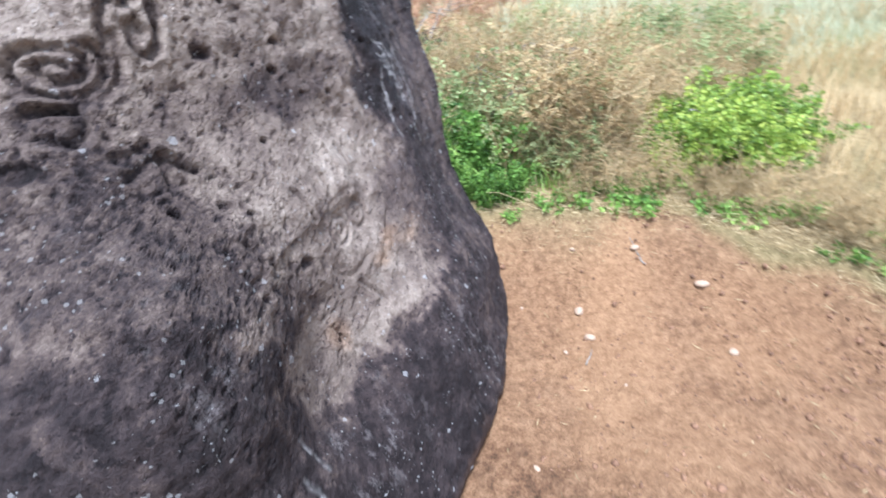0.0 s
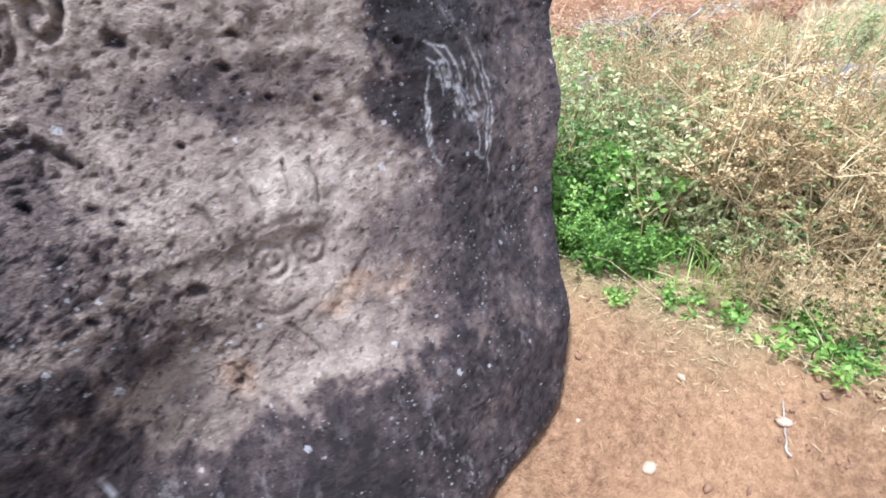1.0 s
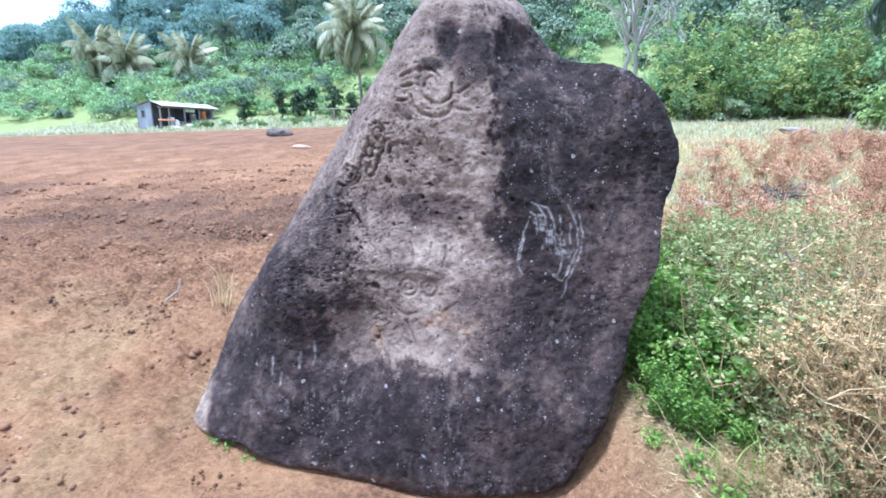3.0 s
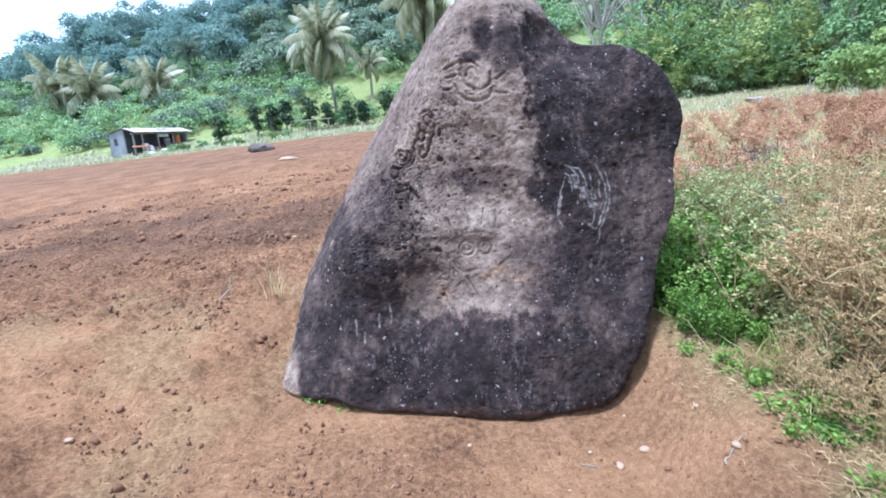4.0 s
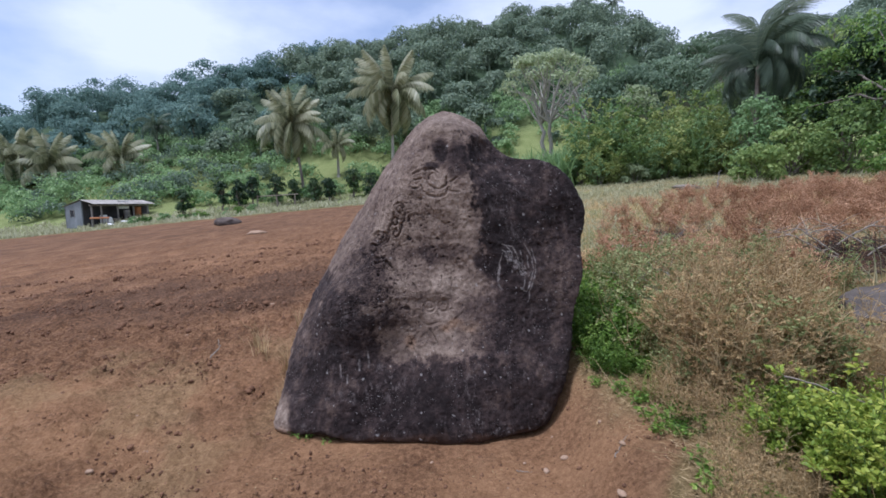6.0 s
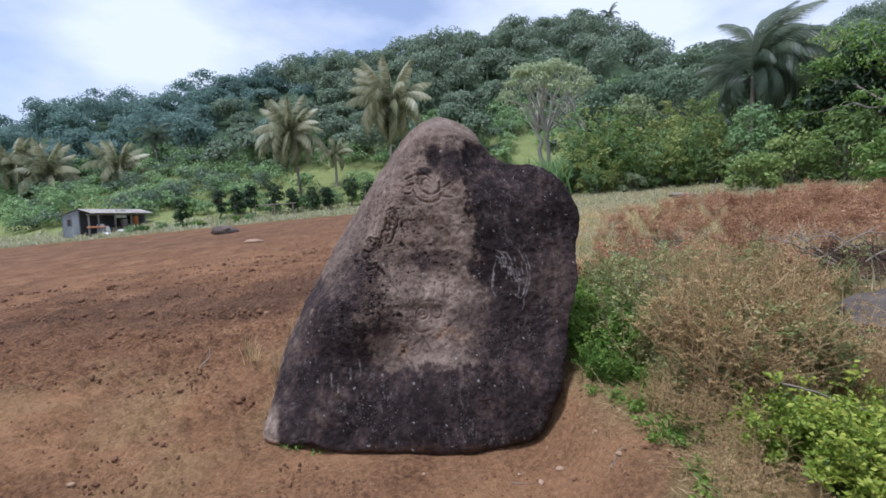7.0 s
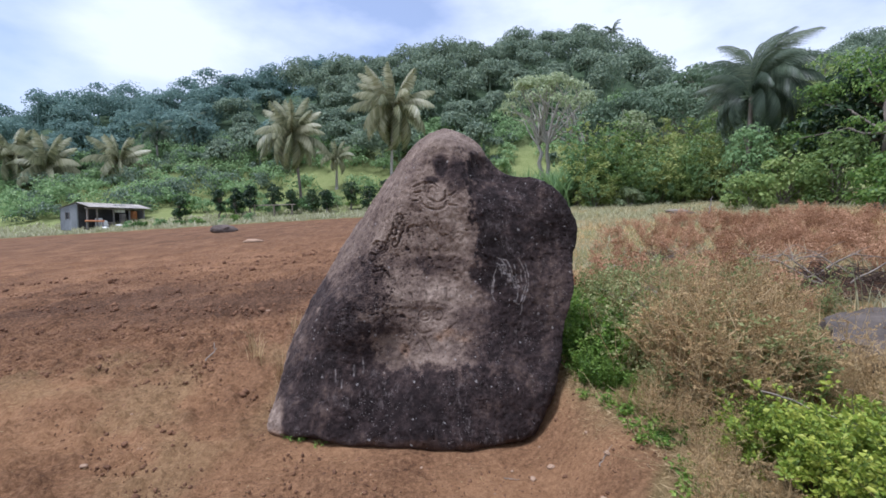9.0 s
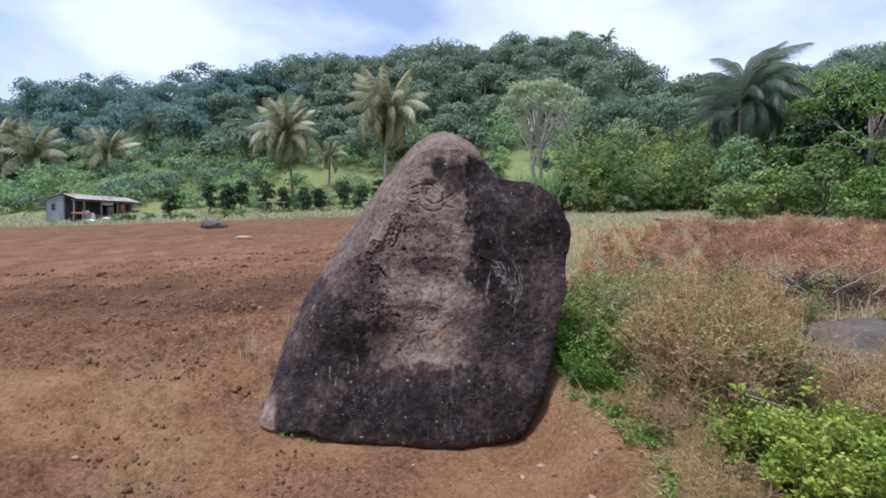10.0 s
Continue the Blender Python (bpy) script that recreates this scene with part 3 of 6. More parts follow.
MASK = [
    (stroke((-0.313, 1.044), (-0.282, 1.069), (-0.223, 1.094), (-0.165, 1.102), (-0.108, 1.099), (-0.051, 1.082), (-0.014, 1.048), n=8), 0.009, 0.0026),
    (arc(-0.221, 1.008, 0.047, 0.044, 0, 360), 0.009, 0.0042), (arc(-0.109, 1.012, 0.041, 0.038, 0, 360), 0.009, 0.0062),
    (arc(-0.221, 1.008, 0.017, 0.015, 0, 360), 0.008, 0.0026), (arc(-0.109, 1.012, 0.015, 0.013, 0, 360), 0.008, 0.0036),
    (stroke((-0.312, 0.92), (-0.289, 0.876), (-0.252, 0.855), (-0.209, 0.863), (-0.165, 0.883), (-0.124, 0.881), (-0.063, 0.872), (-0.021, 0.90), (0.042, 0.95), n=8), 0.010, 0.0026),
    (stroke((-0.346, 1.187), (-0.327, 1.147), (-0.318, 1.082)), 0.006, 0.0075), (stroke((-0.231, 1.239), (-0.215, 1.203), (-0.206, 1.118)), 0.006, 0.0078),
    (stroke((-0.118, 1.242), (-0.119, 1.197), (-0.125, 1.141)), 0.006, 0.0075), (stroke((-0.039, 1.236), (-0.034, 1.18), (-0.049, 1.124)), 0.006, 0.0075),
    (stroke((-0.393, 0.754), (-0.372, 0.694), (-0.343, 0.638)), 0.008, 0.006), (stroke((-0.225, 0.822), (-0.19, 0.757), (-0.162, 0.706)), 0.008, 0.006),
    (stroke((0.115, 1.17), (0.125, 0.99)), 0.007, 0.0026), (stroke((0.150, 1.16), (0.149, 0.99)), 0.007, 0.0026), (stroke((0.198, 1.14), (0.19, 0.99)), 0.007, 0.0026)]
# newer scratches that show pale: an oval face, with a scored patch inside
SCRAPED = [
    stroke((0.39, 1.413), (0.365, 1.341), (0.351, 1.263), (0.343, 1.194), (0.36, 1.144), (0.377, 1.123), n=8), stroke((0.365, 1.32), (0.362, 1.25), (0.352, 1.20)),
    stroke((0.571, 1.483), (0.605, 1.435), (0.64, 1.36), (0.647, 1.281), (0.636, 1.21), (0.60, 1.12), n=8),
    stroke((0.637, 1.437), (0.667, 1.351), (0.665, 1.25), (0.638, 1.167), (0.609, 1.092), (0.591, 1.006), n=8),
    stroke((0.386, 1.492), (0.422, 1.476), (0.443, 1.446), (0.464, 1.42), (0.476, 1.373), (0.499, 1.316), n=8), stroke((0.422, 1.476), (0.472, 1.466), (0.505, 1.403), (0.53, 1.328)),
    stroke((0.534, 1.432), (0.547, 1.395)), stroke((0.39, 1.44), (0.413, 1.425), (0.436, 1.343)), stroke((0.553, 1.299), (0.577, 1.249), (0.561, 1.166), (0.551, 1.134), (0.557, 1.102), (0.587, 1.092)),
    stroke((0.587, 1.092), (0.611, 1.167), (0.643, 1.25)), stroke((0.599, 1.388), (0.607, 1.29))]
rng_k = np.random.default_rng(90)
for _ in range(46):
    u, v, turn = rng_k.random(), rng_k.normal() * 0.028, rng_k.normal() * 0.5 - 1.15
    kx, kz, ln = 0.43 + 0.16 * u + v, 1.44 - 0.22 * u + 0.6 * v, rng_k.uniform(0.012, 0.04)
    SCRAPED.append(stroke((kx, kz), (kx + ln * math.cos(turn), kz + ln * math.sin(turn)), n=6))
for kx, kz, dx, dz in ((-0.72, 0.68, 0.012, -0.13), (-0.78, 0.62, 0.0, -0.08), (-0.93, 0.60, 0.01, -0.09), (-0.87, 0.52, 0.0, -0.07)):
    SCRAPED.append(stroke((kx, kz), (kx + dx, kz + dz)))
# deep natural holes: x, z, radius
HOLES = [(-0.41, 0.995, 0.024), (-0.79, 1.40, 0.026), (-0.375, 1.555, 0.024), (-0.197, 1.48, 0.018), (-0.533, 1.23, 0.015), (-0.645, 1.262, 0.018),
         (-0.327, 1.325, 0.012), (-0.107, 1.40, 0.012), (-0.494, 1.19, 0.010), (-0.15, 1.55, 0.012), (0.30, 1.50, 0.014), (0.70, 1.47, 0.018), (-0.62, 1.02, 0.016),
         (0.02, 1.38, 0.012), (0.12, 1.72, 0.013), (-0.20, 1.76, 0.012), (-0.05, 1.68, 0.010), (-0.28, 1.66, 0.010), (-0.40, 0.70, 0.014)]


def line_distance(x, z, pts, reach):
    d = np.full(len(x), 9.0)
    lo, hi = pts.min(0) - reach, pts.max(0) + reach
    near = np.flatnonzero((x > lo[0]) & (x < hi[0]) & (z > lo[1]) & (z < hi[1]))
    if len(near):
        best = np.full(len(near), 9.0)
        for a, b in zip(pts[:-1], pts[1:]):
            e = b - a
            s = np.clip(((x[near] - a[0]) * e[0] + (z[near] - a[1]) * e[1]) / (e @ e + 1e-12), 0, 1)
            best = np.minimum(best, np.hypot(x[near] - a[0] - s * e[0], z[near] - a[1] - s * e[1]))
        d[near] = best
    return d


def build_boulder():
    zs = np.linspace(-0.12, 2.9, 90)
    gx, gy = np.meshgrid(np.linspace(-1.5, 1.3, 90), np.linspace(-1.0, 1.1, 70))
    axis, top = [], None
    for z in zs:
        g = np.stack([gx.ravel(), gy.ravel(), np.full(gx.size, z)], 1)
        w = np.clip(-boulder_field(g), 0, None)
        if w.sum() < 1e-4:
            break
        axis.append((z, *(g[:, :2] * w[:, None]).sum(0) / w.sum()))
        top = z
    axis = np.array(axis)
    lo, hi = top, top + 0.1
    tip = axis[-1, 1:]
    for _ in range(30):
        mid = (lo + hi) / 2
        if boulder_field(np.array([[*tip, mid]]))[0] < 0:
            lo = mid
        else:
            hi = mid
    top = lo
    rows = 660
    s = np.linspace(0, 1, rows)
    z = -0.11 + (top - 0.0008 + 0.11) * (1 - (1 - s) ** 1.25)
    # columns spaced evenly along the outline at mid height, closer on the carved side
    turn = np.linspace(0, 2 * math.pi, 2001)[:-1]
    zm = 1.35
    cm = np.array([np.interp(zm, axis[:, 0], axis[:, 1]), np.interp(zm, axis[:, 0], axis[:, 2])])
    ray = np.stack([np.cos(turn), np.sin(turn), np.zeros(2000)], 1)
    r_in, r_out = np.zeros(2000), np.full(2000, 2.4)
    for _ in range(17):
        r_mid = (r_in + r_out) / 2
        inside = boulder_field(np.array([*cm, zm]) + ray * r_mid[:, None]) < 0
        r_in, r_out = np.where(inside, r_mid, r_in), np.where(inside, r_out, r_mid)
    ring = ray[:, :2] * r_in[:, None]
    gap = np.linalg.norm(np.roll(ring, -1, 0) - ring, axis=1)
    carved = ((turn > math.radians(165)) | (turn < math.radians(20))).astype(float)
    weight = np.cumsum(gap * (0.2 + 0.8 * carved) + 0.0003)
    th = np.interp((np.arange(760) + 0.5) / 760 * weight[-1], weight, turn)
    cols = len(th)
    ax = np.interp(z, np.append(axis[:, 0], top), np.append(axis[:, 1], tip[0]))
    ay = np.interp(z, np.append(axis[:, 0], top), np.append(axis[:, 2], tip[1]))
    Z, T = np.meshgrid(z, th, indexing="ij")
    C = np.stack([np.repeat(ax, cols), np.repeat(ay, cols), Z.ravel()], 1)
    D = np.stack([np.cos(T.ravel()), np.sin(T.ravel()), np.zeros(T.size)], 1)
    lo, hi = np.zeros(len(C)), np.full(len(C), 2.4)
    for _ in range(17):
        mid = (lo + hi) / 2
        inside = boulder_field(C + D * mid[:, None]) < 0
        lo, hi = np.where(inside, mid, lo), np.where(inside, hi, mid)
    p = C + D * lo[:, None]
    e = 0.004
    g = np.stack([boulder_field(p + np.eye(3)[k] * e) - boulder_field(p - np.eye(3)[k] * e) for k in range(3)], 1)
    n = g / (np.linalg.norm(g, axis=1)[:, None] + 1e-9)
    x, zz = p[:, 0], p[:, 2]
    face = smooth((-n[:, 1] - 0.1) / 0.3)
    d = 0.018 * fbm(p, 2.2, 2, 101) + 0.010 * fbm(p, 7.0, 3, 111) + 0.0055 * fbm(p, 24.0, 3, 121)
    n1, n2, n3 = fbm(p, 3.0, 4, 171), fbm(p, 11.0, 4, 181), fbm(p, 40.0, 3, 191)
    rugged = np.maximum(np.exp(-((x + 0.70) ** 2 / 0.12 + (zz - 1.15) ** 2 / 0.22)), 0.6 * np.exp(-((x + 0.45) ** 2 / 0.10 + (zz - 1.75) ** 2 / 0.10)))
    pit_a = smooth((vnoise(p * np.array([40.0, 40.0, 30.0]) + 1.6 * n3[:, None], 131) - 0.55 + 0.16 * rugged) / 0.25)
    pit_b = smooth((vnoise(p * 75, 141) - 0.45 + 0.15 * rugged) / 0.22)
    d -= (0.002 + 0.0025 * rugged) * pit_a + (0.0035 + 0.0045 * rugged) * pit_b
    streak = fbm(p * np.array([14.0, 14.0, 2.4]), 1.0, 3, 195)
    # where the black crust begins: beside the face, under the lip, on the flank
    crust_x = np.interp(zz, (0.0, 0.6, 0.75, 0.85, 1.0, 1.2, 1.36, 1.56, 1.7, 1.81, 1.95, 2.07, 2.2), (0.30, 0.25, 0.20, 0.24, 0.30, 0.29, 0.24, 0.26, 0.22, 0.165, 0.16, 0.18, 0.15))
    lip_z = np.interp(x, (-1.1, -0.7, -0.43, -0.16, 0.1, 0.44, 0.65, 1.0), (0.70, 0.575, 0.545, 0.575, 0.635, 0.65, 0.56, 0.48))
    flank_x = np.interp(zz, (0.5, 0.62, 0.74, 0.91, 1.05, 1.2), (-0.45, -0.55, -0.66, -0.72, -0.80, -1.0))

    def blob(bx, bz, rx, rz, k=0.25):
        """1 inside an uneven ellipse on the face, 0 outside."""
        return smooth(1.5 - np.hypot((x - bx) / rx, (zz - bz) / rz) * 1.0 + k * (n1 + n2))

    span = smooth((0.62 - abs(x + 0.2)) / 0.3) * face
    d += 0.016 * smooth((lip_z + 0.03 - zz) / 0.06) * smooth((zz - 0.25) / 0.2) * face * smooth((1.0 - abs(x)) / 0.3)
    d -= 0.014 * np.exp(-((zz - 0.78) / 0.10) ** 2) * span
    d += 0.013 * smooth((zz - 1.055 + 0.02 * n1) / 0.03) * smooth((1.32 - zz) / 0.2) * smooth((0.35 - abs(x + 0.32)) / 0.15) * face
    d += 0.012 * smooth((x - flank_x) / 0.05) * smooth((1.3 - zz) / 0.2) * smooth((zz - 0.5) / 0.2) * smooth((-0.4 - x) / 0.3) * face
    d -= face * (0.035 * np.exp(-(((x + 0.105) / 0.07) ** 2 + ((zz - 2.28) / 0.11) ** 2)) + 0.022 * smooth((x - 0.13) / 0.05) * smooth((0.34 - x) / 0.1) * smooth((zz - 1.98) / 0.1) * smooth((2.42 - zz) / 0.1))
    wob = 0.0035 * vnoise(p * 30, 151)
    # mask that paints shade into the carved lines
    groove = np.zeros(len(x))
    worn = np.clip(0.92 + 0.7 * fbm(p, 16.0, 3, 155), 0.55, 1.2)
    for line, half, depth in COILS + SIGN + MASK:
        r = line_distance(x + wob, zz + 0.7 * wob, line, 0.07)
        depth = depth * worn
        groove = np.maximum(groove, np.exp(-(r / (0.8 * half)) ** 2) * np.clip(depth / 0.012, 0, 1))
        d -= face * depth * 1.5 * (np.exp(-(r / (0.85 * half)) ** 2) - 0.22 * np.exp(-((r - 1.9 * half) / (0.8 * half)) ** 2))
    hole = np.zeros(len(x))
    for hx, hz, hr in HOLES:
        r = np.hypot((x - hx) * 0.8 + 4 * wob, zz - hz + 0.35 * (x - hx) + 3 * wob)
        hole = np.maximum(hole, np.exp(-(r / (0.66 * hr)) ** 4))
    d -= 0.020 * hole * face
    scrape = np.zeros(len(x))
    for line in SCRAPED:
        r = line_distance(x + 1.5 * wob, zz - 1.5 * wob, line, 0.04)
        scrape = np.maximum(scrape, np.exp(-(r / 0.0036) ** 2))
    broken = smooth(0.85 + 0.8 * fbm(p, 60, 2, 161))
    scrape *= broken * face
    d -= 0.003 * scrape
    p = p + n * d[:, None]
    # weathering: black crust, paler worn stone, ochre, pale scratches; recess shade and sunlit paleness painted in as
    # well
    rag = 0.08 * n1 + 0.07 * n2 + 0.05 * n3
    right = smooth((x - crust_x + rag + 0.03 * streak) / (0.09 + 0.22 * smooth((1.45 - zz) / 0.3)) + 0.5) * (0.68 + 0.27 * smooth((zz - 1.30 + 0.3 * n1) / 0.3)) * (1 - 0.35 * np.clip(streak, 0, 1))
    foot = smooth((lip_z - zz + 0.9 * rag) / 0.13 + 0.45) * (0.80 - 0.35 * smooth((0.10 - zz) / 0.12) * (0.5 + 0.4 * n1) - 0.22 * np.clip(streak, 0, 1))
    flank = smooth((flank_x - x + rag) / 0.09 + 0.5) * smooth((1.22 + 0.1 * n1 - zz) / 0.12) * 0.58
    crown = np.maximum.reduce([0.98 * blob(-0.105, 2.28, 0.062, 0.09), 0.85 * blob(-0.175, 2.16, 0.05, 0.03), 0.60 * blob(0.04, 2.20, 0.09, 0.13)])
    crown *= smooth((2.44 + 0.04 * n2 - zz) / 0.06)
    dark = np.maximum.reduce([0.40 * blob(-0.52, 0.90, 0.13, 0.09, 0.5), 0.42 * blob(-0.16, 1.43, 0.22, 0.07, 0.5), 0.75 * blob(0.20, 1.36, 0.05, 0.05, 0.5), 0.45 * blob(0.16, 1.00, 0.14, 0.10, 0.5), 0.30 * blob(-0.78, 1.22, 0.20, 0.18, 0.6), 0.15 * blob(-0.66, 1.42, 0.16, 0.12, 0.6)])
    pale = np.maximum.reduce([
        # shelf above the lip: pale stone plus high sun painted into its colour
        0.56 * smooth((zz - lip_z + 0.9 * rag) / 0.10) * blob(-0.14, 0.66, 0.24, 0.055, 0.45),
        0.54 * blob(-0.12, 1.18, 0.30, 0.07, 0.5), 0.28 * blob(-0.10, 1.0, 0.30, 0.32, 0.4), 0.30 * blob(-0.05, 1.66, 0.18, 0.28, 0.5), 0.40 * blob(-0.46, 1.74, 0.20, 0.22, 0.5), 0.55 * blob(-0.15, 1.97, 0.17, 0.13), 0.40 * blob(-0.10, 0.95, 0.20, 0.08),
        0.45 * blob(0.02, 1.75, 0.12, 0.20), 0.8 * smooth((-1.33 - x + 0.05 * n1) / 0.05) * smooth((0.35 - zz) / 0.2), 0.8 * blob(0.66, 0.47, 0.05, 0.06, 0.6), 0.6 * blob(0.52, 0.68, 0.02, 0.02, 0.5),
        0.18 * smooth((zz - 2.36 + 0.1 * n2) / 0.08), 0.7 * blob(0.11, 1.21, 0.012, 0.014, 0.3)])
    stain = np.maximum.reduce([right * smooth((2.42 + 0.05 * n2 - zz) / 0.06), foot, flank, crown, dark])
    # shade inside holes and pits, painted on top of the crust
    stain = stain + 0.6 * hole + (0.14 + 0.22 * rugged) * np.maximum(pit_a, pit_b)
    stain = np.clip(stain * (0.97 + 0.30 * n1 + 0.24 * n2 + 0.16 * n3), 0, 1)
    # left side: unstained tan stone, with the sun on it painted in paler
    lit_left_face = smooth((-n[:, 0] - 0.79 + 0.06 * n2) / 0.10)
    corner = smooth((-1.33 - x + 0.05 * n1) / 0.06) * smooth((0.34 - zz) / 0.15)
    stain = stain * (1 - 0.85 * np.maximum(lit_left_face, corner))
    pale = np.maximum(pale, 0.38 * lit_left_face)
    stain = np.where(n[:, 1] > 0.25, 0.55 + 0.3 * n1, stain)
    pale = np.clip(pale * (0.9 + 0.35 * n1 + 0.35 * n2 + 0.2 * n3), 0, 1)
    rust = np.clip(0.45 * blob(0.04, 0.86, 0.13, 0.04, 0.6) * (0.6 + n2) + 0.5 * blob(-0.39, 0.73, 0.04, 0.05, 0.5) + 0.55 * smooth((0.11 + 0.05 * n2 + 0.04 * n1 - zz) / 0.08), 0, 0.6)
    tip_v = np.array([[tip[0], tip[1], top + 0.001]])
    i = np.arange(rows - 1)[:, None] * cols
    j = np.arange(cols)[None]
    k = (j + 1) % cols
    f = np.stack([i + j, i + k, i + cols + k, i + cols + j], -1).reshape(-1, 4)
    last = (rows - 1) * cols
    cap = np.stack([last + j[0], last + k[0], np.full(cols, len(p)), np.full(cols, len(p))], 1)[:, :3]
    f = np.concatenate([f[:, [0, 1, 2]], f[:, [0, 2, 3]], cap])
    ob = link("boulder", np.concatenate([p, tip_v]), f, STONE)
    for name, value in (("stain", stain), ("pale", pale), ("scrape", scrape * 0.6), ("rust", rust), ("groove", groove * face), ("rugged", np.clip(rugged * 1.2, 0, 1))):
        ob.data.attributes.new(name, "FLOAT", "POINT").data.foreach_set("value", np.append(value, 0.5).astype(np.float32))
    return tagged(ob, "large dark weathered boulder with carved petroglyphs standing in tilled earth", "boulder")


boulder = build_boulder()


# ---- plants: makers ----
def crown_cards(soup, rng, centre, radii, lumps, per, leaf, lump_size=0.42, droop=0.15, flat=1.0, low=-0.35, shell=0.45, tight=0.55):
    """A crown as lumps of leaves spread over an uneven ellipsoid."""
    centre, radii = np.asarray(centre, float), np.asarray(radii, float)
    d = directions(lumps, rng)
    d[:, 2] = np.where(d[:, 2] < low, -d[:, 2], d[:, 2])
    r = rng.uniform(shell, 1.0, lumps) ** 0.6
    c = centre + d * radii * r[:, None] * (1 - 0.5 * lump_size)
    size = lump_size * radii.mean() * rng.uniform(0.6, 1.25, lumps)
    o = directions(lumps * per, rng)
    k = np.repeat(np.arange(lumps), per)
    o[:, 2] = np.abs(o[:, 2]) * 0.9 - 0.25
    pos = c[k] + o * (size[k] * rng.uniform(tight, 1.05, len(k)))[:, None] * np.array([1, 1, flat])
    facing = o + 0.55 * directions(len(k), rng) + np.array([0, 0, 0.35])
    along = np.cross(facing, directions(len(k), rng)) + np.array([0, 0, -droop])
    soup.cards(pos, along, leaf * rng.uniform(0.7, 1.4, len(k)), leaf * rng.uniform(0.4, 0.75, len(k)), rng, 0.2, facing)
    return c


def limb(a, b, rng, n=6, sag=0.1):
    s = np.linspace(0, 1, n)[:, None]
    a, b = np.asarray(a, float), np.asarray(b, float)
    j = rng.normal(size=(n, 3)) * np.linalg.norm(b - a) * 0.03
    j[0] = j[-1] = 0
    return a + (b - a) * s + j + np.array([0, 0, 1.0]) * (np.sin(s * math.pi) * sag * np.linalg.norm(b - a))


def tree(name, label, x, y, height, radii, leaf_mat, bark, seed, lumps=26, per=60, leaf=0.3, trunk_r=0.16, stems=1, lump_size=0.42, flat=1.0, group="", category="tree", fork=0.35, low=-0.35, shell=0.45):
    """A tree: tapered trunk and limbs that reach into the lumps of its crown."""
    rng = np.random.default_rng(seed)
    base = empty(name, label, category, pose(x, y, land_z(x, y) - 0.05), group)
    crown = Soup()
    c = crown_cards(crown, rng, (0, 0, height - radii[2]), radii, lumps, per, leaf, lump_size, 0.15, flat, low, shell)
    wood = Soup()
    for s in range(stems):
        foot = np.array([rng.normal() * 0.12 * (stems > 1), rng.normal() * 0.12 * (stems > 1), 0])
        knee = np.array([rng.normal() * 0.3 * radii[0] * (0.3 + (stems > 1)), rng.normal() * 0.2 * radii[1], height * fork * rng.uniform(0.85, 1.2)])
        r = trunk_r / math.sqrt(stems)
        wood.tube(limb(foot, knee, rng, 7, 0.0), np.linspace(r * 1.25, r * 0.75, 7), 8)
        for k in range(s, len(c), max(stems, len(c) // 14)):
            path = limb(knee, c[k], rng, 6, 0.06)
            wood.tube(path, np.linspace(r * 0.5, r * 0.1, 6), 5)
    wood.link("trunk", bark, base, shade=True)
    crown.link("crown", leaf_mat, base)
    return base


def bush(name, label, x, y, size, leaf_mat, seed, lumps=20, per=60, leaf=0.16, sink=0.1, group="", category="bush", lump_size=0.42):
    rng = np.random.default_rng(seed)
    base = empty(name, label, category, pose(x, y, land_z(x, y) - sink), group)
    crown = Soup()
    c = crown_cards(crown, rng, (0, 0, size[2] * 0.45), (size[0], size[1], size[2] * 0.58), lumps, per, leaf, lump_size, 0.15, 1.0, -0.9)
    wood = Soup()
    for k in range(0, len(c), 2):
        wood.tube(limb((rng.normal() * 0.1 * size[0], rng.normal() * 0.1 * size[1], 0), c[k], rng, 5, 0.05), np.linspace(0.016, 0.006, 5) * (1 + size[2] * 0.3), 4)
    tagged(wood.link("stem", BARK, base, shade=True), kind="stuff")
    crown.link("foliage", leaf_mat, base)
    return base


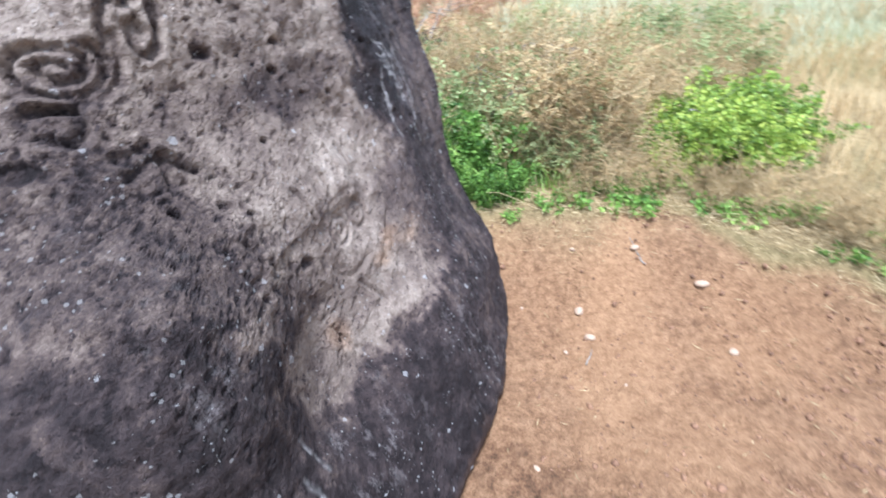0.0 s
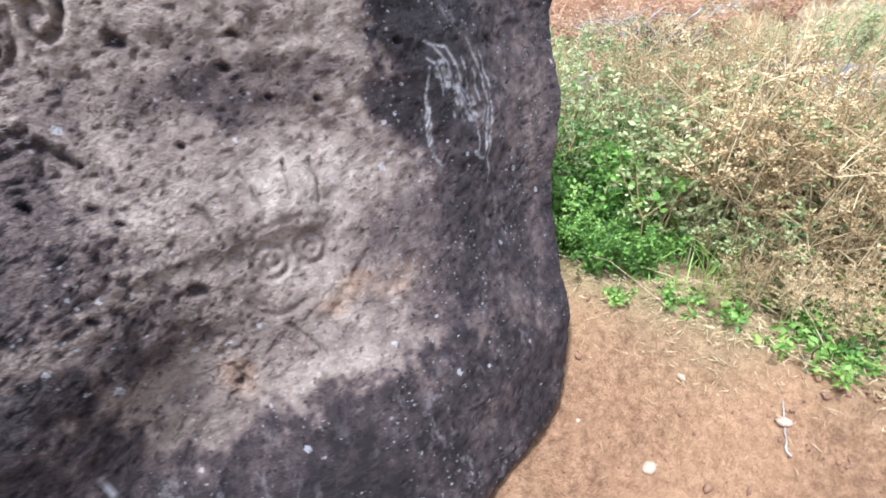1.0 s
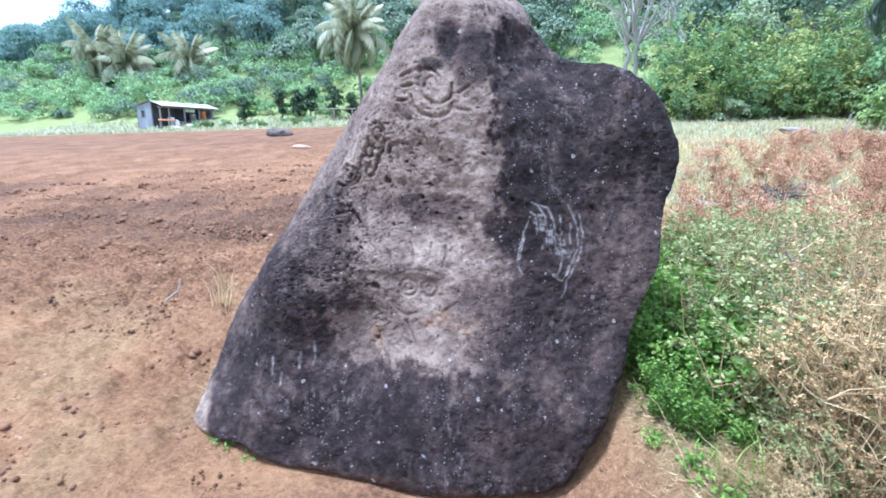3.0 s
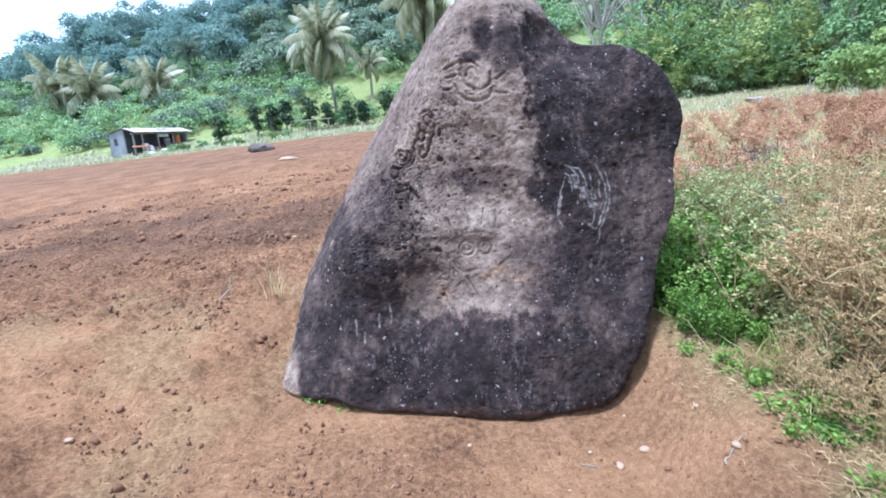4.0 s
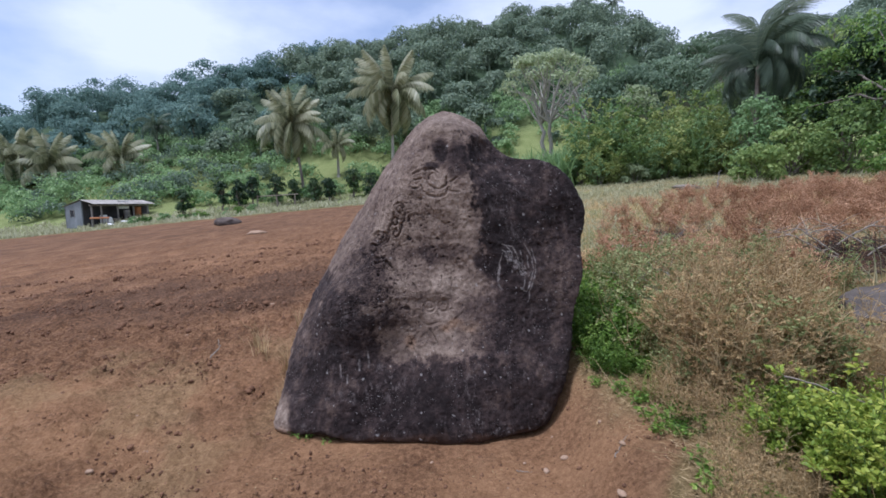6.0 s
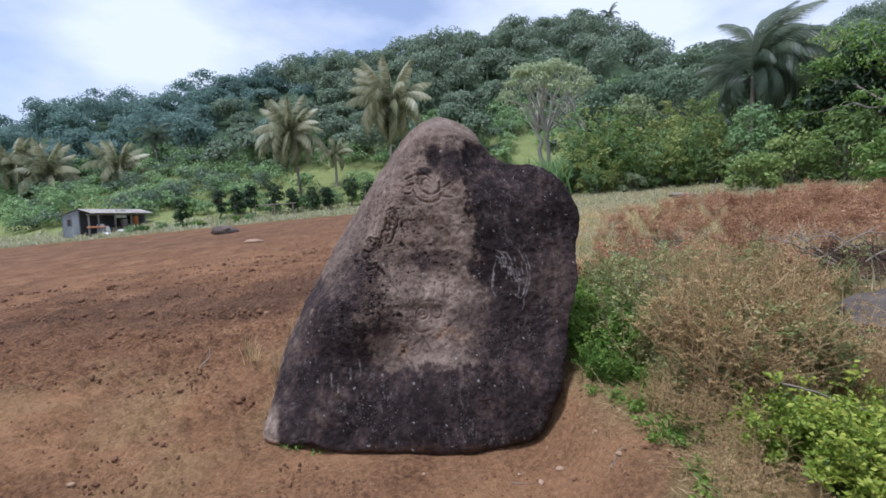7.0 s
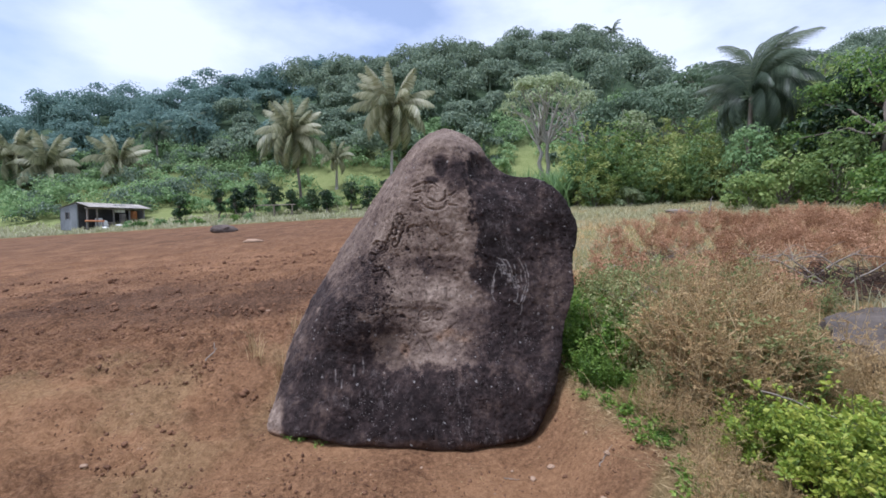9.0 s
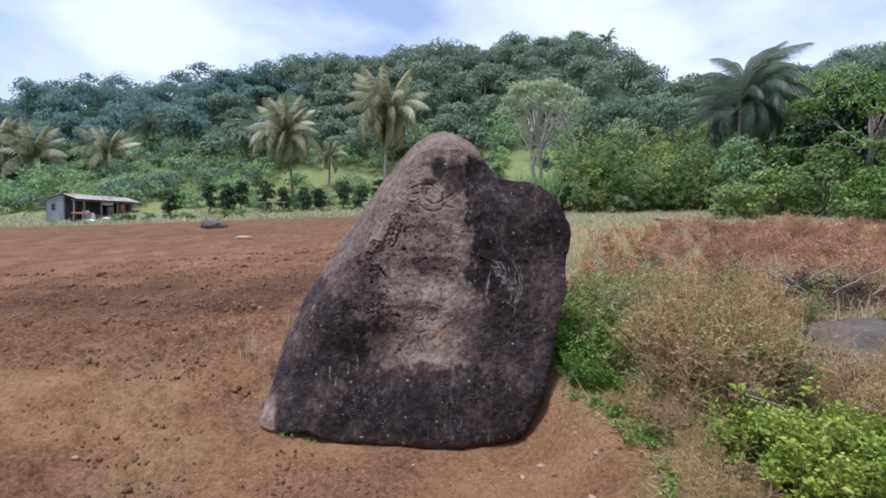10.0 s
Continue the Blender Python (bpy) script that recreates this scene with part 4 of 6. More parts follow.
def frond_mesh(name, mat, length, droop, seed, leaflets=34, wind=0.0, wide=0.0):
    """A feather leaf that starts along +x and bows down; leaflets hang from both sides of the rib."""
    rng = np.random.default_rng(seed)
    s = np.linspace(0, 1, 12)
    ang = 0.55 - (0.55 + droop) * s ** 1.2
    step = length / 11
    x = np.concatenate([[0], np.cumsum(np.cos(ang[:-1]) * step)])
    z = np.concatenate([[0], np.cumsum(np.sin(ang[:-1]) * step)])
    rib = np.stack([x, wind * length * s ** 2, z], 1)
    soup = Soup()
    soup.tube(rib, np.linspace(0.045, 0.008, 12), 4)
    t = np.repeat(np.linspace(0.10, 0.99, leaflets), 2)
    side = np.tile([1.0, -1.0], leaflets)
    root = np.stack([np.interp(t, s, rib[:, k]) for k in range(3)], 1)
    d = np.stack([np.interp(t, s, np.gradient(rib[:, k], s)) for k in range(3)], 1)
    d /= np.linalg.norm(d, axis=1)[:, None]
    out = d * 0.55 + np.stack([np.zeros(len(t)), side * 0.62, -0.75 - 0.6 * rng.random(len(t))], 1)
    out /= np.linalg.norm(out, axis=1)[:, None]
    ln = length * 0.23 * np.sin(math.pi * np.clip(t * 0.86 + 0.12, 0, 1)) ** 0.6 * rng.uniform(0.85, 1.15, len(t))
    w = wide or 0.075 + 0.016 * length
    mid = root + out * ln[:, None] * 0.5
    tip = root + out * ln[:, None] + np.array([0, 0, -1.0]) * (ln * 0.25)[:, None]
    across = d * w
    v = np.stack([root - across * 0.4, root + across * 0.4, mid + across * 0.5, mid - across * 0.5, tip], 1)
    i = np.arange(len(t))[:, None] * 5
    soup.add(v.reshape(-1, 3), np.concatenate([i + np.array([[0, 1, 2]]), i + np.array([[0, 2, 3]]), i + np.array([[3, 2, 4]])]))
    return soup.mesh(name, mat)


FRONDS = [frond_mesh("frond", PALM_LEAF, 1.0 * 4.2, dr, 300 + k, 40) for k, dr in enumerate((0.5, 1.0, 1.45, 1.9))]
DARK_FRONDS = [frond_mesh("frond", PALM_DARK, 4.4, dr, 310 + k, 110, 0.16, 0.030) for k, dr in enumerate((1.2, 1.8, 2.4, 2.9))]


def palm(label, x, y, crown_z, reach, seed, meshes=None, count=22, lean=(0.0, 0.0), bark=PALE_BARK, wind=0.0):
    """A coconut palm: ringed, slightly bent trunk, and fronds from upright to hanging."""
    rng = np.random.default_rng(seed)
    meshes = meshes or FRONDS
    z0 = land_z(x, y) - 0.1
    h = crown_z - z0
    base = empty("palm_tree", label, "palm tree", pose(x, y, z0))
    trunk = Soup()
    s = np.linspace(0, 1, 26)
    path = np.stack([lean[0] * s ** 1.6, lean[1] * s ** 1.6, h * s], 1)
    r = np.interp(s, [0, 0.06, 1], [0.24, 0.16, 0.10]) * (1 + 0.05 * (np.arange(26) % 2))
    trunk.tube(path, r, 8)
    trunk.link("trunk", bark, base, shade=True)
    for k in range(count):
        u = (k + 0.5) / count
        m = min(3, int(u * 4 + rng.uniform(-0.4, 0.4)) if u * 4 > 0.4 else 0)
        ob = new("frond", meshes[max(0, m)])
        ob.parent = base
        turn = k * 137.5 + rng.uniform(-14, 14)
        if wind:
            turn = turn % 360
            turn = 180 + wind * 40 + (turn - 180) * 0.72 - 180
        tilt = (76 - 112 * u) if wind else 62 - 132 * u + rng.uniform(-14, 14)
        sc = reach / 4.2 * rng.uniform(0.85, 1.1)
        if wind and math.cos(radians(turn)) < 0:
            sc, tilt = sc * (1 + 0.50 * math.cos(radians(turn))), tilt + 44 * math.cos(radians(turn))
        ob.matrix_local = pose(lean[0], lean[1], h, 0, 0, turn) @ pose(0.08, 0, 0, rng.uniform(-15, 15), -tilt, 0) @ Matrix.Diagonal((sc, sc, sc, 1))
    heart = Soup()
    o = directions(60, rng)
    heart.cards(np.array([lean[0], lean[1], h - 0.1]) + o * 0.22, o, 0.5, 0.18, rng)
    heart.link("heart", meshes[0].materials[0], base)
    return base


# ---- woods on the hill ----
def build_woods():
    rng = np.random.default_rng(7)
    near, far = Soup(), Soup()
    count = 0
    for y in np.arange(53, 112, 4.6):
        for x in np.arange(-150, 125, 5.0):
            px, py = x + rng.uniform(-2.4, 2.4), y + rng.uniform(-2.2, 2.2)
            if abs(px) > (1.12 if px > 0 else 1.6) * (py + 4) + 6:
                continue
            open_hill = max(np.exp(-((px - 13) / 9) ** 2) * (py < 62), float(px < -30 and py < 62))
            if rng.random() < open_hill * 0.9:
                continue
            grow = rng.uniform(0.75, 1.35) * (1.0 if py > 78 else 0.85)
            r = np.array([2.9, 2.9, 2.6]) * grow * rng.uniform(0.85, 1.2, 3)
            z = float(land(np.array([px]), np.array([py]))[0])
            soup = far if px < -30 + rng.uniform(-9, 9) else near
            h = rng.uniform(1.2, 3.4) * grow
            crown_cards(soup, rng, (px, py, z + h), r * 1.1, 13, 70, 0.46, 0.50, 0.1, tight=0.78)
            soup.tube(limb((px, py, z - 0.5), (px, py, z + h), rng, 4, 0), [0.25, 0.2, 0.15, 0.08], 5)
            count += 1
    for soup, mat, label in ((near, DARK_LEAF, "dense dark green woodland covering the hill"), (far, HAZED_LEAF, "hazy blue-green woodland on the far hillside")):
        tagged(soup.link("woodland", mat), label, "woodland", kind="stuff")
    # lower scrub on the slope
    scrub, dark = Soup(), Soup()
    for _ in range(760):
        py = rng.uniform(42, 64)
        px = rng.uniform(-1.75 * (py + 6), 26 if py > 45 else -20)
        if (px > -26 and py < 50 and rng.random() < 0.6) or (py < 46 and rng.random() < 0.45) or (abs(px - 12) < 5 and py < 56 and rng.random() < 0.6):
            continue
        z = float(land(np.array([px]), np.array([py]))[0])
        s = rng.uniform(0.6, 1.7)
        crown_cards(dark if rng.random() < 0.22 else scrub, rng, (px, py, z + 0.6 * s), np.array([1.5, 1.5, rng.uniform(0.7, 1.7)]) * s, 8, 27, 0.32, 0.5, 0.1)
    tagged(dark.link("hillside_scrub", DARK_LEAF), "darker green bushes scattered over the lower slope", "scrub", kind="stuff")
    tagged(scrub.link("hillside_scrub", MID_LEAF), "light green scrub growing over the lower slope", "scrub", kind="stuff")


build_woods()

# ---- palms ----
palm("coconut palm with yellowing drooping fronds behind the orchard row", -15.6, 42.0, 10.4, 4.3, 21, count=40, lean=(-0.9, 0.0), bark=BARK)
palm("tall coconut palm with pale yellow hanging fronds", -6.1, 40.5, 12.6, 4.7, 22, count=36, lean=(0.2, 0.0))
palm("small coconut palm beside a taller one", -13.2, 47.0, 9.0, 2.4, 23, count=18)
palm("coconut palm with drooping fronds behind the shack", -54.0, 55.0, 8.7, 5.0, 24, count=28)
palm("coconut palm at the foot of the far slope", -58.8, 55.5, 10.2, 5.0, 25, count=28)
palm("short coconut palm with dry hanging fronds above the shack", -44.2, 55.0, 9.4, 4.4, 26, count=28)
palm("slender tall palm standing in hillside scrub", -42.4, 60.0, 14.3, 3.2, 27, DARK_FRONDS, count=18)
palm("slender palm on the far slope", -37.3, 60.5, 15.2, 2.7, 28, DARK_FRONDS, count=16)
palm("palm standing above the trees on the ridge", 33.0, 93.0, 42.0, 2.6, 29, DARK_FRONDS, count=14)
palm("palm on the skyline beyond the saddle", 39.5, 93.0, 35.2, 2.6, 30, DARK_FRONDS, count=14)
palm("lower palm on the skyline beyond the saddle", 42.2, 93.0, 34.4, 2.4, 31, DARK_FRONDS, count=14)
palm("large dark feathery palm blown sideways by the wind", 16.8, 22.0, 9.0, 4.2, 32, DARK_FRONDS, count=64, wind=0.35, bark=BARK)

# ---- trees and bushes beyond the meadow ----
tree("tree", "slender pale-barked tree with open light green crown", 8.9, 38.0, 15.6 - land_z(8.9, 38.0), (4.9, 4.2, 3.2), PALE_LEAF, PALE_BARK, 41, 60, 46, 0.32, 0.34, 3, 0.22, 0.6, fork=0.36, low=-0.5, shell=0.72)
tree("tree", "pale-stemmed tree with flat grey-green umbrella crown", 14.2, 34.0, 13.0 - land_z(14.2, 34.0), (4.4, 3.6, 3.6), GREY_LEAF, PALE_BARK, 42, 70, 50, 0.32, 0.16, 2, 0.32, 0.6, fork=0.45)
tree("tree", "spreading grey-green tree among the bushes", 18.4, 36.0, 14.4 - land_z(18.4, 36.0), (4.8, 3.6, 4.0), GREY_LEAF, PALE_BARK, 43, 80, 50, 0.32, 0.18, 2, 0.32, 0.6, fork=0.45)
tree("tree", "spreading grey-green tree on the rising ground", 24.5, 40.0, 18.0 - land_z(24.5, 40.0), (4.6, 3.4, 4.0), GREY_LEAF, PALE_BARK, 44, 44, 50, 0.4, 0.2, 2, 0.34, 0.6, fork=0.45)
tree("tree", "big leafy tree with layered bright green boughs", 19.4, 17.0, 10.6 - land_z(19.4, 17.0), (3.6, 4.0, 3.9), BRIGHT_LEAF, BARK, 45, 44, 90, 0.17, 0.14, 1, 0.28, 0.35)
# added dark-leaved tree: its colour stands in for shade inside the boughs
tree("tree", "dark-leaved tree added behind layered boughs for their inner shade", 21.6, 18.6, 10.8 - land_z(21.6, 18.6), (4.6, 3.6, 4.8), ORCHARD_LEAF, BARK, 46, 90, 80, 0.28, 0.35, 1, 0.36, 0.7)
tree("tree", "tall leafy tree behind the bushes", 26.0, 27.0, 13.5 - land_z(26.0, 27.0), (4.2, 4.0, 4.4), BUSH_LEAF, BARK, 47, 46, 60, 0.34, 0.35, 1, 0.36, 0.7)
rng_b = np.random.default_rng(50)
for k in range(34):
    row = (0, 1, 2, 1)[k % 4]
    bx = 8.9 + k * 0.44 + rng_b.uniform(-0.7, 0.7)
    by = 25.0 + row * 2.5 + rng_b.uniform(-0.9, 0.9) - 0.10 * max(0, bx - 14)
    hgt = (1.7, 3.3, 4.8)[row] * rng_b.uniform(0.5, 1.7)
    wide = (0.9, 1.2, 1.3)[row] * rng_b.uniform(0.75, 1.5)
    bush("bush", ("low leafy green bush at the edge of the meadow", "loose yellow-green bush in the thicket", "tall light green bush in the thicket")[row], bx, by,
         (wide, 1.1, hgt), (BUSH_LEAF, MID_LEAF, OLIVE_LEAF, PALE_LEAF, OLIVE_LEAF)[int(rng_b.integers(5))], 60 + k, 30, 52, 0.15 + 0.08 * rng_b.random(), 0.12, "thicket bushes", lump_size=0.30)
bush("bush", "tall yellow-green bush in front of the dark palm", 15.9, 20.6, (1.5, 1.2, 4.6), MID_LEAF, 94, 36, 60, 0.2)
bush("bush", "tall leafy bush hiding the palm's trunk", 17.9, 20.2, (1.6, 1.2, 4.2), BUSH_LEAF, 95, 36, 60, 0.2)
bush("bush", "leafy green bush filling the gap beside the shady tree", 17.2, 16.4, (1.7, 1.3, 3.4), BUSH_LEAF, 96, 36, 60, 0.19)
bush("bush", "leafy green bush under the shady tree", 19.2, 15.0, (1.8, 1.3, 3.2), BUSH_LEAF, 97, 36, 60, 0.19)
bush("bush", "rounded bright green bush beside the shady tree", 15.9, 12.8, (1.5, 1.3, 2.1), BRIGHT_LEAF, 90, 30, 70, 0.17)
bush("bush", "low spreading green bush under the shady tree", 18.4, 13.2, (1.6, 1.3, 1.9), BUSH_LEAF, 91, 30, 70, 0.18)
bush("bush", "low green bush under layered boughs", 13.6, 16.8, (1.5, 1.2, 1.6), BUSH_LEAF, 92, 26, 70, 0.18)
bush("bush", "dark green bush beside the meadow", 16.4, 18.6, (1.9, 1.4, 2.6), BUSH_LEAF, 93, 30, 70, 0.2)


def cane_clump(x, y, height, seed):
    """Long arching blades, as of a tall grass."""
    rng = np.random.default_rng(seed)
    base = empty("cane_clump", "clump of tall arching light green cane grass", "cane grass", pose(x, y, land_z(x, y) - 0.05), "cane grass clumps")
    soup = Soup()
    n = 130
    foot = np.stack([rng.normal(size=n) * 0.35, rng.normal(size=n) * 0.35, np.zeros(n)], 1)
    soup.blades(foot, height * rng.uniform(0.6, 1.15, n), 0.75, 0.15, rng)
    tagged(soup.link("blade", MID_LEAF, base), kind="stuff")


for k, (cx, cy) in enumerate([(5.6, 29.0), (7.4, 30.5), (9.2, 33.0), (6.6, 33.5), (11.0, 31.0), (12.3, 26.5), (15.2, 25.5), (7.2, 27.5), (8.4, 28.6), (4.6, 31.5), (10.0, 35.5)]):
    cane_clump(cx, cy, 2.6, 110 + k)

# ---- orchard row with its rail ----
rng_o = np.random.default_rng(120)
for k in range(13):
    ox = -25.5 + k * 1.75 + rng_o.uniform(-0.3, 0.3)
    oy = 37.5 + rng_o.uniform(-0.5, 0.5) + (k % 2) * 0.8
    if k in (1,):
        continue
    tree("orchard_tree", "small dark columnar orchard tree in a planted row", ox, oy, rng_o.uniform(2.5, 3.3), (0.72 * rng_o.uniform(0.8, 1.25), 0.7, rng_o.uniform(1.25, 1.5)), ORCHARD_LEAF, BARK, 130 + k, 22, 46, 0.2, 0.08, 1, 0.40, 1.0, "orchard row", "fruit tree", low=-0.95)
for k in range(10):
    ox = -27.5 + k * 2.0 + rng_o.uniform(-0.6, 0.6)
    bush("bush", "low green bush behind the orchard row", ox, 40.5 + rng_o.uniform(-1, 1.5), (1.2, 1.0, rng_o.uniform(1.2, 2.0)), MID_LEAF if k % 3 else BRIGHT_LEAF, 150 + k, 14, 40, 0.2, 0.1, "orchard bushes")
for k in range(9):
    ox = -27 + k * 1.25 + rng_o.uniform(-0.5, 0.5)
    bush("bush", "small garden bush at the edge of the tilled field", ox, 33.5 + rng_o.uniform(-0.8, 0.8), (0.55, 0.5, rng_o.uniform(0.6, 1.0)), BRIGHT_LEAF if k % 2 else MID_LEAF, 170 + k, 10, 36, 0.15, 0.05, "garden bushes")


def rail():
    base = empty("rail_fence", "pale wooden pole rail on short posts in the orchard", "fence", pose(-16.6, 36.9, land_z(-16.6, 36.9)))
    for x in (-1.6, 0.2, 1.9):
        s = Soup()
        s.tube([(x, 0, -0.2), (x, 0, 1.15)], [0.06, 0.05], 6)
        s.link("post", DEADWOOD, base, shade=True)
    s = Soup()
    s.tube([(-1.9, 0.06, 1.02), (0, 0.06, 1.08), (2.2, 0.06, 1.16)], [0.05, 0.055, 0.045], 6)
    s.link("pole", DEADWOOD, base, shade=True)


rail()

# ---- the shack ----
WALL = grained("weathered_board_wall", (0.13, 0.138, 0.15), (0.30, 0.31, 0.325), 1.2, 0.85, 0.004, (1, 1, 0.3))
TIN = grained("weathered_tin_roof", (0.17, 0.15, 0.125), (0.46, 0.42, 0.36), 1.0, 0.55, 0.004)
TIMBER = grained("grey_timber", (0.13, 0.12, 0.11), (0.33, 0.30, 0.28), 3.0, 0.85, 0.004)
DARKWALL = grained("dark_inner_wall", (0.03, 0.03, 0.035), (0.09, 0.085, 0.09), 1.5, 0.9, 0.003)
ORANGE = grained("faded_orange", (0.38, 0.13, 0.05), (0.62, 0.27, 0.11), 3.0, 0.7, 0.002)
WHITE = grained("dirty_white", (0.50, 0.49, 0.47), (0.80, 0.79, 0.77), 3.0, 0.7, 0.002)


def pierced_wall(parent, name, mat, width, height_a, height_b, hole, thick, m, label=""):
    """A wall in its x-z plane, its top sloping from height_a to height_b, with a square hole through it."""
    x0, x1, z0, z1 = hole
    top = lambda x: height_a + (height_b - height_a) * x / width
    bm = bmesh.new()
    xs = [0, x0, x1, width]
    grid = {}
    for k, x in enumerate(xs):
        for j, z in enumerate((0, z0, z1, top(x))):
            for s in (0, 1):
                grid[k, j, s] = bm.verts.new((x, s * thick, z))
    for k in range(3):
        for j in range(3):
            if (k, j) == (1, 1):
                for a, b in (((1, 1), (2, 1)), ((2, 1), (2, 2)), ((2, 2), (1, 2)), ((1, 2), (1, 1))):
                    bm.faces.new([grid[a[0], a[1], 0], grid[a[0], a[1], 1], grid[b[0], b[1], 1], grid[b[0], b[1], 0]])
                continue
            bm.faces.new([grid[k, j, 0], grid[k + 1, j, 0], grid[k + 1, j + 1, 0], grid[k, j + 1, 0]])
            bm.faces.new([grid[k, j, 1], grid[k, j + 1, 1], grid[k + 1, j + 1, 1], grid[k + 1, j, 1]])
    for k in range(3):
        bm.faces.new([grid[k, 3, 0], grid[k + 1, 3, 0], grid[k + 1, 3, 1], grid[k, 3, 1]])
        bm.faces.new([grid[k, 0, 0], grid[k, 0, 1], grid[k + 1, 0, 1], grid[k + 1, 0, 0]])
    for k in (0, 3):
        for j in range(3):
            bm.faces.new([grid[k, j, 0], grid[k, j + 1, 0], grid[k, j + 1, 1], grid[k, j, 1]])
    bmesh.ops.recalc_face_normals(bm, faces=bm.faces)
    ob = part(name, bm, mat, parent, label)
    ob.matrix_local = m
    return ob


def shack():
    x, y = -32.2, 34.8
    base = empty("shack", "small grey wooden shack with tin roof and open veranda", "shack", pose(x, y, land_z(x, y) - 0.05, 0, 0, 78) @ Matrix.Scale(0.86, 4))
    L, W = 6.8, 3.5
    # gable wall towards the field's edge, with its window
    pierced_wall(base, "wall", WALL, W - 1.25, 2.30, 2.82, (0.75, 1.2, 1.2, 1.85), 0.12, pose(0, W, 0, 0, 0, -90), "pale grey-blue boarded end wall")
    part("wall", box((L, 0.12, 2.3), (L / 2, W - 0.06, 1.15), 0.01), WALL, base, "grey back wall")
    part("wall", box((0.12, W, 2.3), (L - 0.06, W / 2, 1.15), 0.01), WALL, base, "grey end wall")
    part("inner_wall", box((L - 0.3, 0.1, 2.7), (L / 2, 1.30, 1.35), 0.01), DARKWALL, base, "dark wall behind the veranda")
    window = part("window", box((0.04, 0.44, 0.64), (0.07, W - 0.975, 1.525), 0.005), DARKWALL, base, "small dark shuttered window")
    part("frame", box((0.06, 0.06, 0.82), (-0.02, W - 0.72, 1.52), 0.01), TIMBER, window)
    part("frame", box((0.06, 0.06, 0.82), (-0.02, W - 1.23, 1.52), 0.01), TIMBER, window)
    for k, px in enumerate((0.12, 1.15, 3.0, 4.9, 6.65)):
        part("post", box((0.14, 0.14, 2.25), (px, 0.08, 1.12), 0.015, None), TIMBER, base)
    part("beam", box((L + 0.2, 0.12, 0.14), (L / 2, 0.08, 2.32), 0.01), TIMBER, base)
    # roof of corrugated sheets, each lapping the next
    for k in range(9):
        s = Soup()
        u = np.linspace(0, 0.86, 25)
        v = np.array([-0.45, 0.4, 1.3, 2.3, W + 0.2])
        U, V = np.meshgrid(u, v)
        z = 2.93 + 0.02 * np.cos(U * 2 * math.pi / 0.086) - np.abs(V - 1.3) * 0.27 + 0.004 * (k % 2)
        n = len(u)
        top = np.stack([U.ravel() + k * 0.82 - 0.12, V.ravel(), z.ravel()], 1)
        i = np.arange(len(v) - 1)[:, None] * n + np.arange(n - 1)[None]
        f = np.stack([i, i + 1, i + n + 1, i + n], -1).reshape(-1, 4)
        s.add(np.concatenate([top, top - np.array([0, 0, 0.012])]), np.concatenate([f, f[:, ::-1] + len(top)]))
        s.link("roof_sheet", TIN, base, shade=True)
    part("door", box((0.8, 0.05, 1.9), (2.6, 1.37, 1.0), 0.01), WALL, base, "grey plank door")
    part("bench", box((1.7, 0.4, 0.45), (3.4, 0.95, 0.35), 0.03), TIMBER, base)
    return base


hut = shack()


def yard_things():
    """Clutter in front of the shack."""
    m = hut.matrix_world
    def at(x, y):
        p = m @ Vector((x, y, 0))
        return p.x, p.y, land_z(p.x, p.y)
    x, y, z = at(-0.1, -1.15)
    table = empty("table", "low table with faded orange top beside the shack", "table", pose(x, y, z, 0, 0, 36))
    part("tabletop", box((1.35, 0.8, 0.14), (0, 0, 0.78), 0.03), ORANGE, table, "faded orange top")
    for sx in (-0.55, 0.55):
        for sy in (-0.3, 0.3):
            part("leg", box((0.09, 0.09, 0.72), (sx, sy, 0.36), 0.01), TIMBER, table)
    for dx, dy, w, h in ((-0.15, -2.4, 0.62, 0.30), (2.2, -1.6, 0.55, 0.26), (1.4, -0.6, 0.4, 0.85)):
        x, y, z = at(dx, dy)
        bm = bmesh.new()
        bmesh.ops.create_icosphere(bm, subdivisions=3, radius=0.5)
        bmesh.ops.scale(bm, vec=(w * 1.3, w, h), verts=bm.verts)
        for v in bm.verts:
            v.co += Vector(v.co) * 0.18 * noise.noise(Vector(v.co) * 4)
            v.co.z = max(v.co.z, -h * 0.36)
        me = bpy.data.meshes.new("sack")
        bm.to_mesh(me)
        bm.free()
        me.shade_smooth()
        me.materials.append(WHITE)
        ob = new("sack", me)
        ob.matrix_world = pose(x, y, z + h * 0.34, 0, 0, 20 * dx)
        tagged(ob, "dirty white filled sack lying in front of the shack", "sack")


yard_things()


